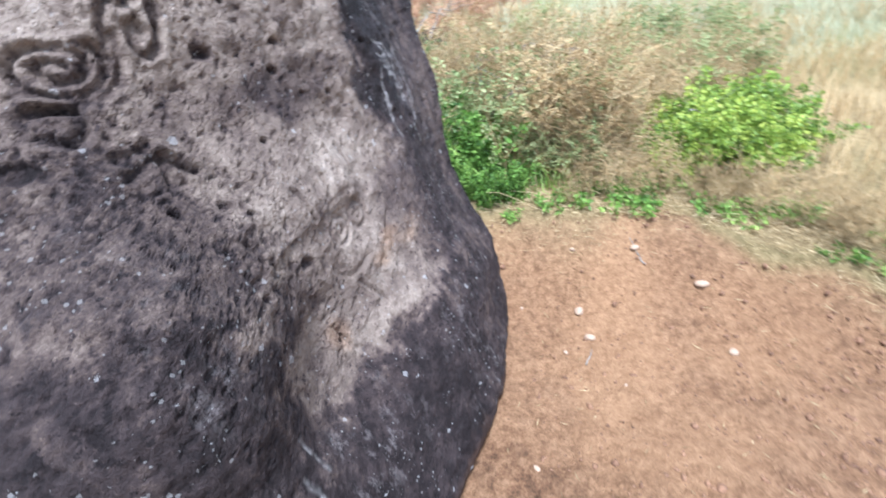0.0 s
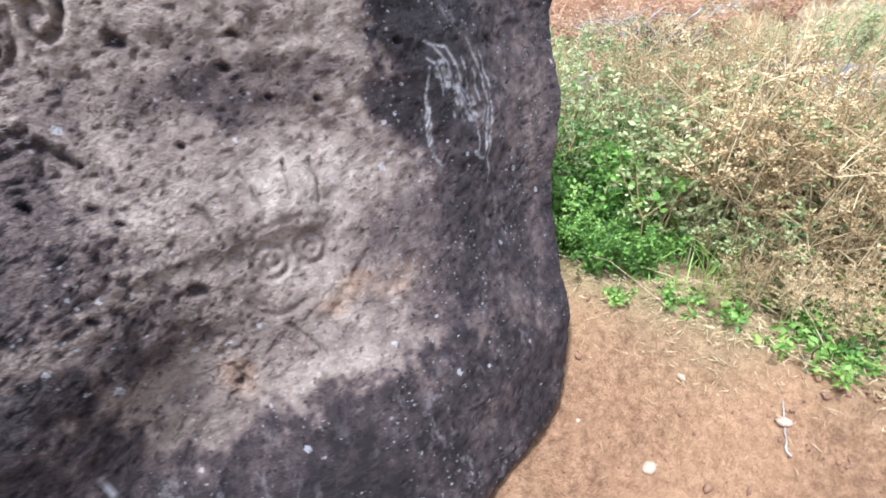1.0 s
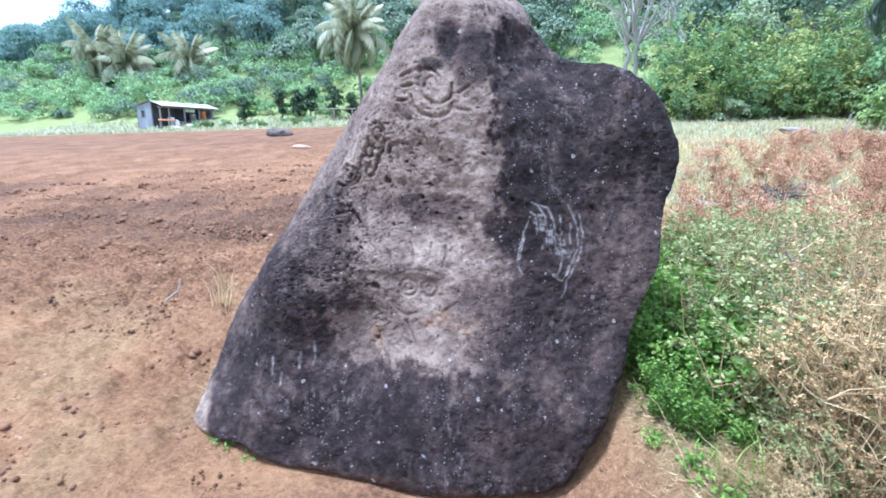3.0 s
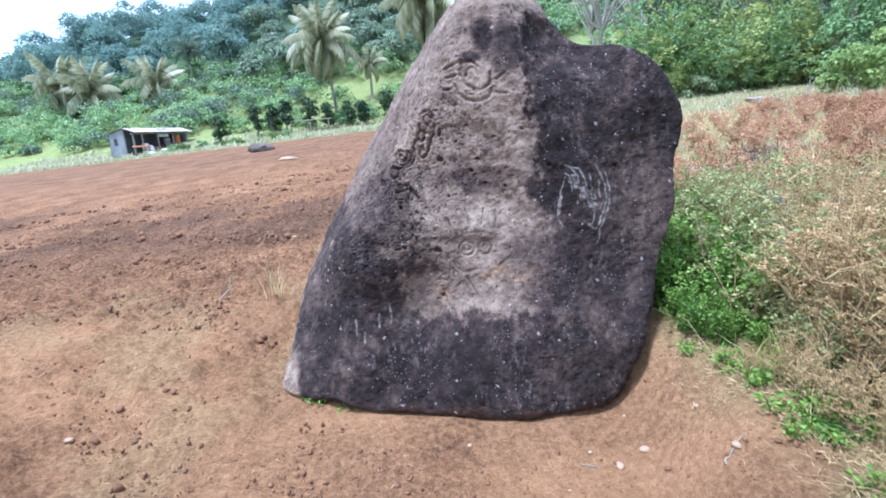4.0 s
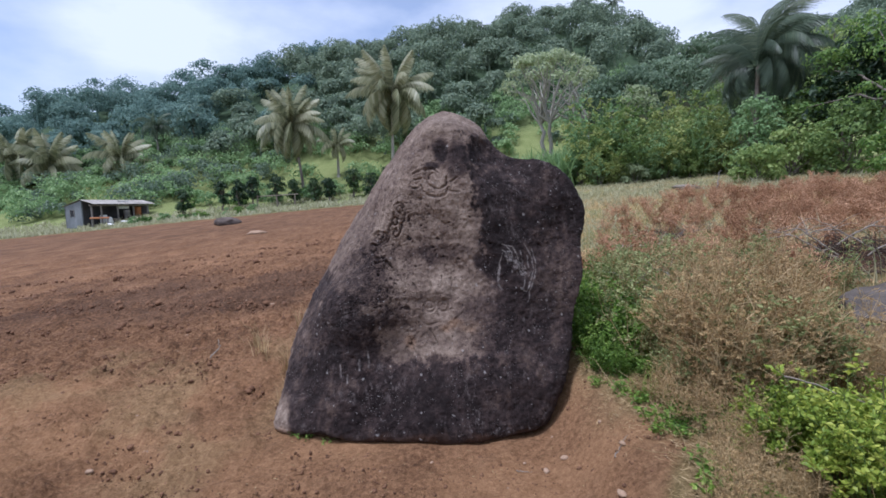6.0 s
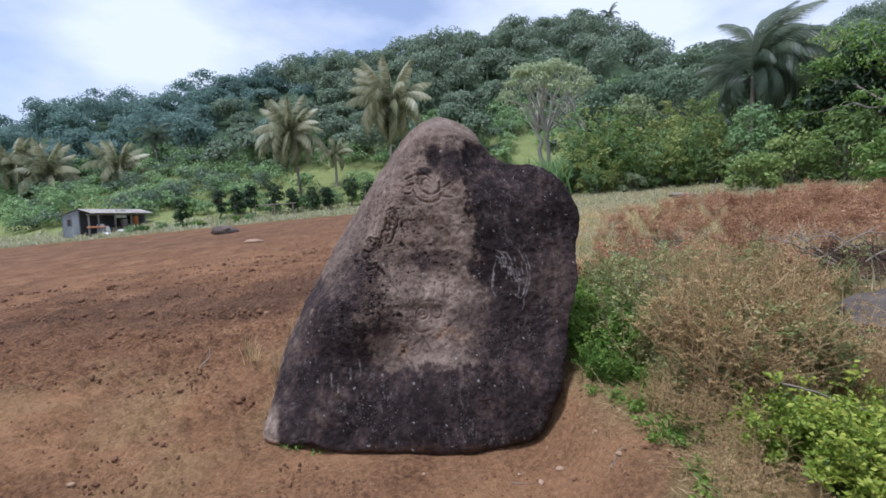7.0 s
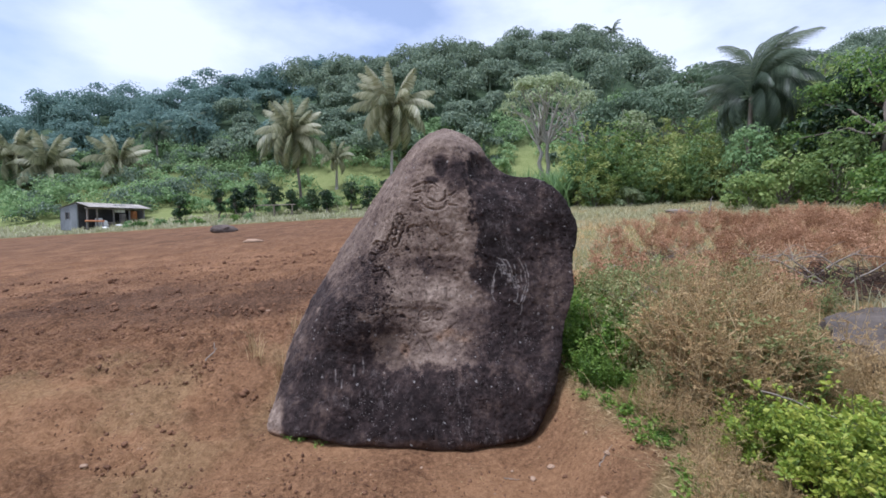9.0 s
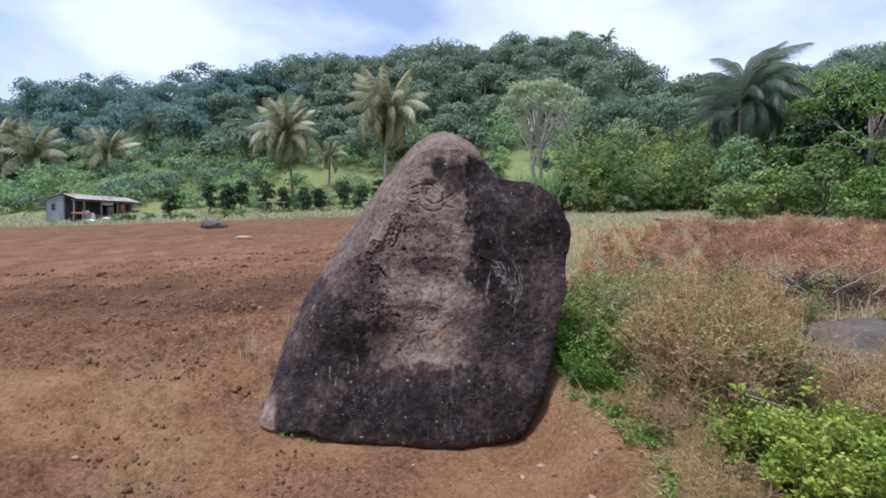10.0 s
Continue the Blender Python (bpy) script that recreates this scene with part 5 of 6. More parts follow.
def veranda_things():
    """Drums, a crate and a cloth under the shack's roof."""
    m = hut.matrix_world
    def at(x, y, z=0.0):
        p = m @ Vector((x, y, 0))
        return pose(p.x, p.y, land_z(p.x, p.y) + z)
    for x, y, mat in ((1.7, 0.55, WHITE), (4.4, 0.5, TIMBER), (5.9, 0.6, ORANGE)):
        drum = empty("drum", "battered storage drum standing under the veranda", "drum", at(x, y), "drums")
        s = Soup()
        s.tube([(0, 0, 0), (0, 0, 0.02), (0, 0, 0.28), (0, 0, 0.30), (0, 0, 0.58), (0, 0, 0.60), (0, 0, 0.86), (0, 0, 0.88)], [0.27, 0.28, 0.28, 0.295, 0.28, 0.295, 0.28, 0.27], 16)
        s.link("barrel", mat, drum, shade=True)
        lid = bmesh.new()
        bmesh.ops.create_cone(lid, cap_ends=True, segments=16, radius1=0.27, radius2=0.26, depth=0.03)
        bmesh.ops.translate(lid, vec=(0, 0, 0.875), verts=lid.verts)
        part("lid", lid, mat, drum)
    crate = empty("crate", "pale slatted crate beside the veranda post", "crate", at(2.1, -0.35) @ pose(0, 0, 0, 0, 0, 25))
    for k in range(3):
        for y in (-0.22, 0.22):
            part("slat", box((0.62, 0.02, 0.11), (0, y, 0.10 + k * 0.15), 0.004), DEADWOOD, crate)
        for x in (-0.3, 0.3):
            part("slat", box((0.02, 0.42, 0.11), (x, 0, 0.10 + k * 0.15), 0.004), DEADWOOD, crate)
    s = Soup()
    u, v = np.meshgrid(np.linspace(0, 1.1, 14), np.linspace(0, 0.75, 8))
    v3 = np.stack([u.ravel(), 0.04 * np.sin(u.ravel() * 11) * (1 + v.ravel()), 1.95 - v.ravel()], 1)
    i = np.arange(7)[:, None] * 14 + np.arange(13)[None]
    s.add(v3, np.stack([i, i + 1, i + 15, i + 14], -1).reshape(-1, 4))
    cloth = s.link("hanging_cloth", WHITE, shade=True)
    cloth.matrix_world = at(3.3, 0.35) @ pose(0, 0, 0, 0, 0, 78)
    tagged(cloth, "faded white cloth hanging on a line under the roof", "cloth")


veranda_things()


# ---- stones, clods and sticks on the field ----
def lump_mesh(name, mat, seed, rough=0.35, sub=2, flat=0.65):
    bm = bmesh.new()
    bmesh.ops.create_icosphere(bm, subdivisions=sub, radius=0.5)
    off = Vector((seed * 3.7, seed * 1.3, seed * 2.1))
    for v in bm.verts:
        n = v.co.normalized()
        v.co = n * 0.5 * (1 + rough * noise.noise(n * 1.6 + off) + rough * 0.5 * noise.noise(n * 4 + off))
        v.co.z *= flat
    me = bpy.data.meshes.new(name)
    bm.to_mesh(me)
    bm.free()
    me.shade_smooth()
    me.materials.append(mat)
    return me


rock_far = new("field_rock", lump_mesh("field_rock", FIELD_ROCK, 5, 0.18, 4, 0.55))
rock_far.matrix_world = pose(-13.3, 21.8, land_z(-13.3, 21.8) + 0.10, 0, 0, 10) @ Matrix.Diagonal((1.45, 1.1, 1.25, 1))
tagged(rock_far, "low dark rounded rock half buried in tilled earth", "rock")
pale_far = new("stone", lump_mesh("stone", PEBBLE, 8, 0.3, 3, 0.4))
pale_far.matrix_world = pose(-8.2, 14.2, land_z(-8.2, 14.2) + 0.05, 0, 0, 10) @ Matrix.Diagonal((0.72, 0.4, 0.5, 1))
tagged(pale_far, "flat pale stone lying on the tilled field", "stone")

STONES = [lump_mesh("stone", PEBBLE, 20 + k, 0.4, 2, 0.6) for k in range(4)]
rng_s = np.random.default_rng(200)
spots = [(0.72, -1.05, 0.05), (0.58, -1.12, 0.045), (0.03, -0.80, 0.05), (0.15, -0.86, 0.03), (1.02, -1.3, 0.04), (0.45, -1.02, 0.022), (0.9, -1.62, 0.05), (0.62, -1.75, 0.035),
         (0.98, -0.98, 0.03), (0.30, -1.3, 0.02), (-0.2, -1.0, 0.025), (-0.55, -1.1, 0.02), (0.7, -0.75, 0.025), (-3.4, 1.4, 0.06), (-2.8, 2.6, 0.05), (-1.9, -1.6, 0.03)]
spots += [(rng_s.uniform(-5, 1.0), rng_s.uniform(-2.8, 4), rng_s.uniform(0.018, 0.045)) for _ in range(34)]
for k, (sx, sy, size) in enumerate(spots):
    if boulder_field(np.array([[sx, sy, 0.05]]))[0] < 0.06:
        continue
    ob = new("stone", STONES[k % 4])
    ob.matrix_world = pose(sx, sy, land_z(sx, sy) + size * 0.2, 0, 0, k * 77) @ Matrix.Diagonal((size * 1.3, size, size, 1))
    tagged(ob, "small pale stone lying on bare earth", "stone", "loose stones")


def scatter_clods():
    rng = np.random.default_rng(210)
    bm = bmesh.new()
    bmesh.ops.create_icosphere(bm, subdivisions=1, radius=0.5)
    shape = np.array([v.co for v in bm.verts])
    tri = np.array([[v.index for v in f.verts] for f in bm.faces])
    bm.free()
    soup = Soup()
    n = 46000
    r = 0.6 + 13 * rng.random(n) ** 1.6
    a = rng.uniform(-2.4, 1.0, n) + math.pi / 2
    x, y = -0.3 + r * np.cos(a), -2.6 + r * np.sin(a)
    ok = (bare(x, y) > 0.8) & (boulder_field(np.stack([x, y, np.full(n, 0.1)], 1)) > 0.03)
    thin = np.exp(-((x - 0.3) ** 2 / 1.6 + (y + 1.5) ** 2 / 1.3))
    ok &= rng.random(n) > 0.75 * thin
    x, y = x[ok], y[ok]
    z = land(x, y)
    size = rng.uniform(0.004, 0.019, len(x)) * (1 + 2.0 * rng.random(len(x)) ** 8) * (1 + 0.7 * smooth((y - 0.6) / 2) + 0.4 * smooth((-1.4 - x) / 0.8)) * (0.7 + 0.05 * np.hypot(x, y + 3))
    v = shape[None] * rng.uniform(0.55, 1.2, (len(x), len(shape), 1)) * (size[:, None] * rng.uniform(0.7, 1.5, (len(x), 3)))[:, None]
    v = v + np.stack([x, y, z + size * 0.15], 1)[:, None]
    f = tri[None] + (np.arange(len(x)) * len(shape))[:, None, None]
    soup.add(v.reshape(-1, 3), f.reshape(-1, 3))
    tagged(soup.link("clods", CLOD, shade=True), "loose crumbs and clods of red-brown earth", "clods", kind="stuff")


scatter_clods()


def stick(label, points, radius, category="twig", mat=DEADWOOD, name="twig", twigs=0, seed=1):
    rng = np.random.default_rng(seed)
    p = np.array(points, float)
    p[:, 2] += land(p[:, 0], p[:, 1])
    s = Soup()
    t = np.linspace(0, len(p) - 1, 12)
    q = np.stack([np.interp(t, np.arange(len(p)), p[:, k]) for k in range(3)], 1) + rng.normal(size=(12, 3)) * radius * 0.8
    s.tube(q, np.linspace(radius, radius * 0.4, 12), 6)
    for _ in range(twigs):
        k = rng.integers(3, 11)
        d = directions(1, rng)[0] * np.array([1, 1, 0.6]) + np.array([0, 0, 0.3])
        s.tube(limb(q[k], q[k] + d * rng.uniform(0.2, 0.5), rng, 5, 0.05), np.linspace(radius * 0.5, radius * 0.15, 5), 4)
    return tagged(s.link(name, mat, shade=True), label, category)


stick("pale crooked twig lying on tilled earth", [(-2.68, 0.62, 0.02), (-2.64, 0.70, 0.06), (-2.63, 0.77, 0.08), (-2.71, 0.84, 0.12)], 0.008)
stick("small dry stick lying on bare earth", [(0.95, -1.35, 0.01), (1.06, -1.27, 0.015)], 0.004, seed=3)
stick("small dry stick beside the boulder", [(0.38, -1.12, 0.01), (0.48, -1.14, 0.015)], 0.0035, seed=4)


# ---- weeds and grasses beside the boulder ----
def weed_meshes(name, seed, height, spread, stems, leaves, leaf, leaf_mat, stem_mat, twigs=0, upright=0.5, thick=0.0030, head=0.0):
    """Meshes of one weed: thin bent stems, side twigs, and leaves along them."""
    rng = np.random.default_rng(seed)
    wood, green = Soup(), Soup()
    for _ in range(stems):
        a = rng.uniform(0, 2 * math.pi)
        h = height * rng.uniform(0.55, 1.1)
        out = spread * rng.uniform(0.2, 1.0)
        foot = np.array([rng.normal() * spread * 0.18, rng.normal() * spread * 0.18, -0.02])
        tip = foot + np.array([math.cos(a) * out, math.sin(a) * out, h])
        path = limb(foot, tip, rng, 6, 0.12 * (1 - upright))
        wood.tube(path, np.linspace(thick, thick * 0.4, 6), 3)
        ends = [path]
        for _ in range(twigs):
            u = rng.uniform(0.35, 0.95)
            q = path[int(u * 5)]
            d = directions(1, rng)[0] * np.array([1, 1, 0.5]) + np.array([0, 0, 0.45])
            side = limb(q, q + d * height * rng.uniform(0.10, 0.24), rng, 4, 0.05)
            wood.tube(side, np.linspace(thick * 0.7, thick * 0.3, 4), 3)
            ends.append(side)
        for e in ends:
            n = max(2, int(leaves / len(ends)))
            t = np.maximum(rng.uniform(0.15 if len(ends) == 1 else 0.4, 1, n), head * rng.uniform(0.6, 1.0, n)) * (len(e) - 1)
            c = np.stack([np.interp(t, np.arange(len(e)), e[:, k]) for k in range(3)], 1)
            d = directions(n, rng)
            d[:, 2] = d[:, 2] * 0.5 + 0.15
            c = c + d * leaf * 0.35
            green.cards(c, d, leaf * rng.uniform(0.5, 1.35, n), leaf * rng.uniform(0.45, 0.8, n), rng)
    return wood.mesh("stem", stem_mat), green.mesh("foliage", leaf_mat)


def plant(name, label, category, meshes, x, y, turn, size, group, sink=0.0):
    base = empty(name, label, category, pose(x, y, land_z(x, y) - sink, 0, 0, turn) @ Matrix.Diagonal((size, size, size, 1)), group)
    for me in meshes:
        ob = tagged(new(me.name.split(".")[0], me), kind="stuff")
        ob.parent = base
    return base


GREEN = [weed_meshes("weed", 400 + k, 0.52, 0.28, 18, 40, 0.042, WEED_LEAF, BUSH_LEAF) for k in range(4)]
GREY = [weed_meshes("weed", 410 + k, 0.86, 0.30, 14, 56, 0.036, BLUE_WEED, TAN_GRASS, 6, 0.8, 0.004) for k in range(5)]
TAN = [weed_meshes("weed", 420 + k, 0.95, 0.34, 17, 150, 0.0145, TAN_GRASS, STRAW, 9, 0.9, 0.0036, 0.92) for k in range(6)]
LIME = [weed_meshes("weed", 430 + k, 0.46, 0.30, 22, 64, 0.033, LIME_LEAF, BUSH_LEAF, 3) for k in range(3)]
LOW = [weed_meshes("weed", 440 + k, 0.10, 0.13, 12, 16, 0.026, WEED_LEAF, BUSH_LEAF) for k in range(3)]
RUSSET = [weed_meshes("weed", 450 + k, 0.60, 0.36, 14, 64, 0.034, RED_GRASS, RED_GRASS, 6, 0.7, 0.005, 0.9) for k in range(5)]
SHOOT = [weed_meshes("shoot", 455 + k, 0.85, 0.42, 9, 60, 0.042, (MID_LEAF, OLIVE_LEAF, BUSH_LEAF)[k], BUSH_LEAF, 5, 0.4) for k in range(3)]

rng_w = np.random.default_rng(460)


def sow(count, x0, x1, y0, y1, kinds, name, label, category, group, size, keep=None, gap=0.0, sink=0.01):
    placed = []
    tries = 0
    while len(placed) < count and tries < count * 40:
        tries += 1
        x, y = rng_w.uniform(x0, x1), rng_w.uniform(y0, y1)
        if keep is not None and not keep(x, y):
            continue
        if boulder_field(np.array([[x, y, 0.35]]))[0] < 0.07:
            continue
        if any((x - a) ** 2 + (y - b) ** 2 < gap * gap for a, b in placed):
            continue
        placed.append((x, y))
        plant(name, label, category, kinds[len(placed) % len(kinds)], x, y, rng_w.uniform(0, 360), rng_w.uniform(*size), group, sink)


tan_side = lambda x, y: y > 0.5 or x > (0.47 if y > -1.25 else 0.70) * (y + 4.2)
clear = lambda x, y: ((x - 2.1) / 0.80) ** 2 + ((y + 1.80) / 0.50) ** 2 > 1 and tan_side(x, y) and ((x - 5.3) / 1.15) ** 2 + ((y - 2.1) / 0.8) ** 2 > 1 and ((x - 3.95) / 1.15) ** 2 + ((y + 0.25) / 0.75) ** 2 > 1 and ((x - 4.7) / 0.9) ** 2 + ((y - 1.3) / 0.8) ** 2 > 1
past_edge = lambda x, y: x > float(edge_x(y)) + 0.05
sow(30, 0.88, 1.75, -0.66, 0.2, GREEN, "green_weed", "small bright green leafy weed at the edge of bare earth", "weed", "green weeds", (0.3, 0.6), lambda x, y: past_edge(x, y) and x < 1.65 + 0.3 * y, 0.09)
sow(66, 0.85, 2.1, -0.34, 1.3, GREEN, "green_weed", "lush bright green leafy weed growing against the boulder", "weed", "green weeds", (0.45, 1.1),
    lambda x, y: past_edge(x, y) and x < min(1.95, 1.62 + 0.42 * (y + 0.4)), 0.11)
sow(40, 1.3, 2.6, -0.65, 1.6, GREY, "grey_green_weed", "tall grey-green weed with small leaves and thin stems", "weed", "grey-green weeds", (0.6, 0.95), lambda x, y: x > float(edge_x(y)) + 0.28 and x > 1.22 + 0.3 * y and (y > -0.25 or x > 1.5), 0.15)
sow(70, 2.35, 5.0, -2.4, 1.6, TAN, "dry_weed", "tall dried tan weed with branching stems and seed heads", "weed", "dry weeds", (0.35, 0.65), lambda x, y: clear(x, y), 0.2)
sow(36, 1.28, 2.9, -1.75, 0.3, TAN, "dry_weed", "tall dried tan weed with branching stems and seed heads", "weed", "dry weeds", (0.55, 1.12), lambda x, y: x < 0.74 * (y + 4.2) and x > float(edge_x(y)) + 0.26 and x > 1.28 + 0.62 * max(0.0, y + 1.0) and tan_side(x, y) and clear(x, y), 0.12)
sow(24, 1.35, 2.6, -1.15, 0.4, GREY, "grey_green_weed", "tall grey-green weed among dried stalks", "weed", "grey-green weeds", (0.5, 0.9), lambda x, y: x > float(edge_x(y)) + 0.24 and x > 1.25 + 0.4 * max(0.0, y + 1.0), 0.16)
sow(54, 1.6, 6.0, -2.2, 2.0, GREY, "grey_green_weed", "tall grey-green weed among dried stalks", "weed", "grey-green weeds", (0.45, 0.85), lambda x, y: x > float(edge_x(y)) + 0.45 and clear(x, y), 0.28)
for k, (x, y, size) in enumerate([(1.62, -1.45, 0.9), (1.75, -1.62, 1.0), (1.92, -1.50, 1.1), (2.05, -1.72, 1.0), (1.70, -1.84, 0.9), (2.2, -1.55, 1.1), (2.35, -1.78, 1.05),
                                  (1.98, -1.95, 0.95), (2.55, -1.62, 1.0), (1.84, -1.36, 0.8), (1.46, -0.72, 0.40), (1.60, -0.90, 0.42), (1.72, -0.62, 0.45), (1.52, -1.15, 0.42)]):
    plant("leafy_shrub", "bright yellow-green leafy plant among dry weeds" if size > 0.7 else "small yellow-green leafy plant at the edge of the weeds", "shrub", LIME[k % 3], x + 0.15, y - (0.22 if size > 0.7 else 0.0), k * 71, size, "yellow-green plants", 0.01)
sow(16, 1.5, 2.95, -2.25, -1.25, LIME, "leafy_shrub", "bright yellow-green leafy plant among dry weeds", "shrub", "yellow-green plants", (0.5, 0.8), lambda x, y: ((x - 2.15) / 0.85) ** 2 + ((y + 1.70) / 0.50) ** 2 < 1 and x > float(edge_x(y)) + 0.35, 0.17)
sow(12, 2.5, 4.2, -1.6, -0.85, TAN, "dry_weed", "dried tan weed growing in front of a flat rock", "weed", "dry weeds", (0.5, 0.72), None, 0.2)
sow(40, 0.95, 1.75, -2.7, -0.9, TAN, "dry_weed", "low dried tan weed fringing the bare field", "weed", "dry weeds", (0.24, 0.42), lambda x, y: 0.12 < x - float(edge_x(y)) < 0.5 and y < -0.9, 0.12)
sow(14, 0.95, 1.7, -2.6, -1.0, LOW, "low_weed", "low green weed creeping over straw at the field's edge", "weed", "low weeds", (0.7, 1.4), lambda x, y: 0.0 < x - float(edge_x(y)) < 0.45, 0.14)
sow(9, 1.0, 1.75, -1.5, -0.1, LOW, "low_weed", "low green weed creeping over straw at the field's edge", "weed", "low weeds", (0.7, 1.5), lambda x, y: -0.05 < x - float(edge_x(y)) < 0.4, 0.10)
sow(200, 1.6, 12.5, 1.3, 12.5, RUSSET, "russet_weed", "dry russet-brown weed bent by the wind", "weed", "russet weeds", (0.6, 1.05), lambda x, y: x > 1.2 + 0.1 * y and ((x - 4.1) / 0.7) ** 2 + ((y - 4.8) / 0.5) ** 2 > 1 and ((x - 5.3) / 1.15) ** 2 + ((y - 2.1) / 0.8) ** 2 > 1 and (y < 4.0 + 0.8 * math.sin(3 * x) or x > 4.4 + 0.32 * (y - 4.5) + 1.6 * math.sin(2.1 * y + x)), 0.32)
for k in range(40):
    x = 8.8 + k * 0.28 + rng_w.uniform(-0.3, 0.3)
    y = 24.2 + (k % 4) * 1.5 - 0.12 * max(0, x - 13)
    plant("tall_shrub", "tall light green shrub with upright leafy shoots", "shrub", SHOOT[k % 3], x, y, rng_w.uniform(0, 360), rng_w.uniform(2.6, 5.2) * (1 + 0.18 * (k % 4)), "thicket shrubs", 0.05)
for x, y, s in ((-1.24, -0.62, 0.8), (-1.30, -0.52, 0.6), (-1.02, -0.70, 0.5)):
    plant("low_weed", "tiny green weed at the foot of the boulder", "weed", LOW[0], x, y, x * 300, s, "low weeds", 0.01)


def grass(name, label, category, mat, seed, n, area, keep, height, width, lean):
    rng = np.random.default_rng(seed)
    x0, x1, y0, y1 = area
    y = y0 + (y1 - y0) * rng.random(n) ** 1.35
    x = rng.uniform(x0, x1, n)
    ok = keep(x, y) & (boulder_field(np.stack([x, y, np.full(n, 0.3)], 1)) > 0.03)
    x, y = x[ok], y[ok]
    p = flat3(x, y)
    far = 1 + 0.06 * np.clip(y, 0, 40)
    s = Soup()
    h = height * rng.uniform(0.4, 1.25, len(x)) * np.clip(0.9 + 1.3 * fbm(p, 1.9, 3, seed), 0.12, 2.6)
    s.blades(np.stack([x, y, land(x, y) - 0.01], 1), h, lean, width * far * rng.uniform(0.7, 1.3, len(x)), rng)
    return tagged(s.link(name, mat), label, category, kind="stuff")


grass("dry_grass", "dry russet and tan grass covering the rough ground", "grass", RED_GRASS, 500, 70000, (1.3, 17, 1.2, 13.5), lambda x, y: (bare(x, y) < 0.3) & (x > 1.0 + 0.12 * y) & (((x - 4.1) / 0.6) ** 2 + ((y - 4.8) / 0.4) ** 2 > 1) & (((x - 3.45) / 0.75) ** 2 + ((y - 4.65) / 0.3) ** 2 > 1) & (((x - 5.3) / 1.15) ** 2 + ((y - 2.1) / 0.8) ** 2 > 1) & ((y < 4.5 + 1.2 * np.sin(x * 1.7)) | (x > 4.6 + 0.30 * (y - 4.5) + 2.4 * fbm(flat3(x, y), 0.5, 3, 19))) & (y < 10.5 + 3.0 * fbm(flat3(x, y), 0.45, 3, 9) + 0.12 * x), 0.17, 0.0085, 2.2)
grass("dry_grass", "tan dried grass and stalks between the weeds", "grass", TAN_GRASS, 501, 34000, (0.8, 9, -6.0, 2.5), lambda x, y: (x > edge_x(y) + 0.28) & (((x - 5.3) / 1.15) ** 2 + ((y - 2.1) / 0.8) ** 2 > 1) & (((x - 2.1) / 0.8) ** 2 + ((y + 1.8) / 0.5) ** 2 > 1) & ((x > 0.5 * (y + 4.2)) | (y > 0.4)), 0.19, 0.005, 1.1)
grass("dry_grass", "tan dry grass mixed into the russet grass", "grass", TAN_GRASS, 505, 16000, (1.3, 15, 1.2, 13), lambda x, y: (bare(x, y) < 0.3) & (x > 1.0 + 0.12 * y) & (((x - 5.3) / 1.15) ** 2 + ((y - 2.1) / 0.8) ** 2 > 1), 0.17, 0.0085, 2.2)
grass("meadow_grass", "pale yellow-green meadow grass behind the rough ground", "grass", MEADOW, 502, 60000, (-3, 22, 4.5, 34), lambda x, y: (bare(x, y) < 0.4) & (y > 4.5) & ((x < 5.6 + 0.34 * (y - 4.5) + 2.4 * fbm(flat3(x, y), 0.5, 3, 19)) | (y > 11)), 0.14, 0.011, 1.9)
grass("verge_grass", "light green grass strip along the field", "grass", MEADOW, 503, 20000, (-48, -3, 29.5, 40), lambda x, y: bare(x, y) < 0.5, 0.22, 0.03, 0.9)
grass("meadow_grass", "pale green grass beyond the dry weeds", "grass", MEADOW, 506, 26000, (4.5, 18, -7, 3.5), lambda x, y: (((x - 5.3) / 1.15) ** 2 + ((y - 2.1) / 0.8) ** 2 > 1), 0.24, 0.010, 1.4)
grass("verge_grass", "green undergrowth between the weeds", "grass", WEED_LEAF, 504, 2600, (0.9, 4.0, -1.0, 1.4), lambda x, y: (x > edge_x(y) + 0.02) & (x < 1.9 + 0.3 * y), 0.12, 0.008, 0.9)


def straw_litter():
    """Dead stalks lying along the edge of the bare earth."""
    rng = np.random.default_rng(510)
    n = 8000
    y = rng.uniform(-3.2, 0.1, n)
    x = edge_x(y) + rng.normal(size=n) * 0.13 + 0.13
    z = land(x, y) + rng.uniform(0.004, 0.045, n)
    a = rng.uniform(0, 6.28, n)
    d = np.stack([np.cos(a), np.sin(a), rng.normal(size=n) * 0.12], 1)
    s = Soup()
    s.cards(np.stack([x, y, z], 1), d, rng.uniform(0.015, 0.065, n), 0.0018, rng, 0.05)
    for _ in range(16):
        y0 = rng.uniform(-2.8, -0.2)
        x0 = float(edge_x(y0)) + rng.uniform(0.0, 0.35)
        a = rng.normal() * 0.7 + 1.9
        z0 = land_z(x0, y0)
        ln = rng.uniform(0.2, 0.45)
        s.tube(limb((x0, y0, z0 + 0.02), (x0 + ln * math.cos(a), y0 + ln * math.sin(a), z0 + rng.uniform(0.03, 0.22)), rng, 5, 0.05), np.linspace(0.0026, 0.0012, 5), 3)
    tagged(s.link("straw_litter", STRAW), "dry straw and dead stalks littering the field's edge", "straw", kind="stuff")


straw_litter()

CLODS = [lump_mesh("clod", CLOD, 60 + k, 1.0, 2, 0.6) for k in range(6)]
rng_c = np.random.default_rng(512)
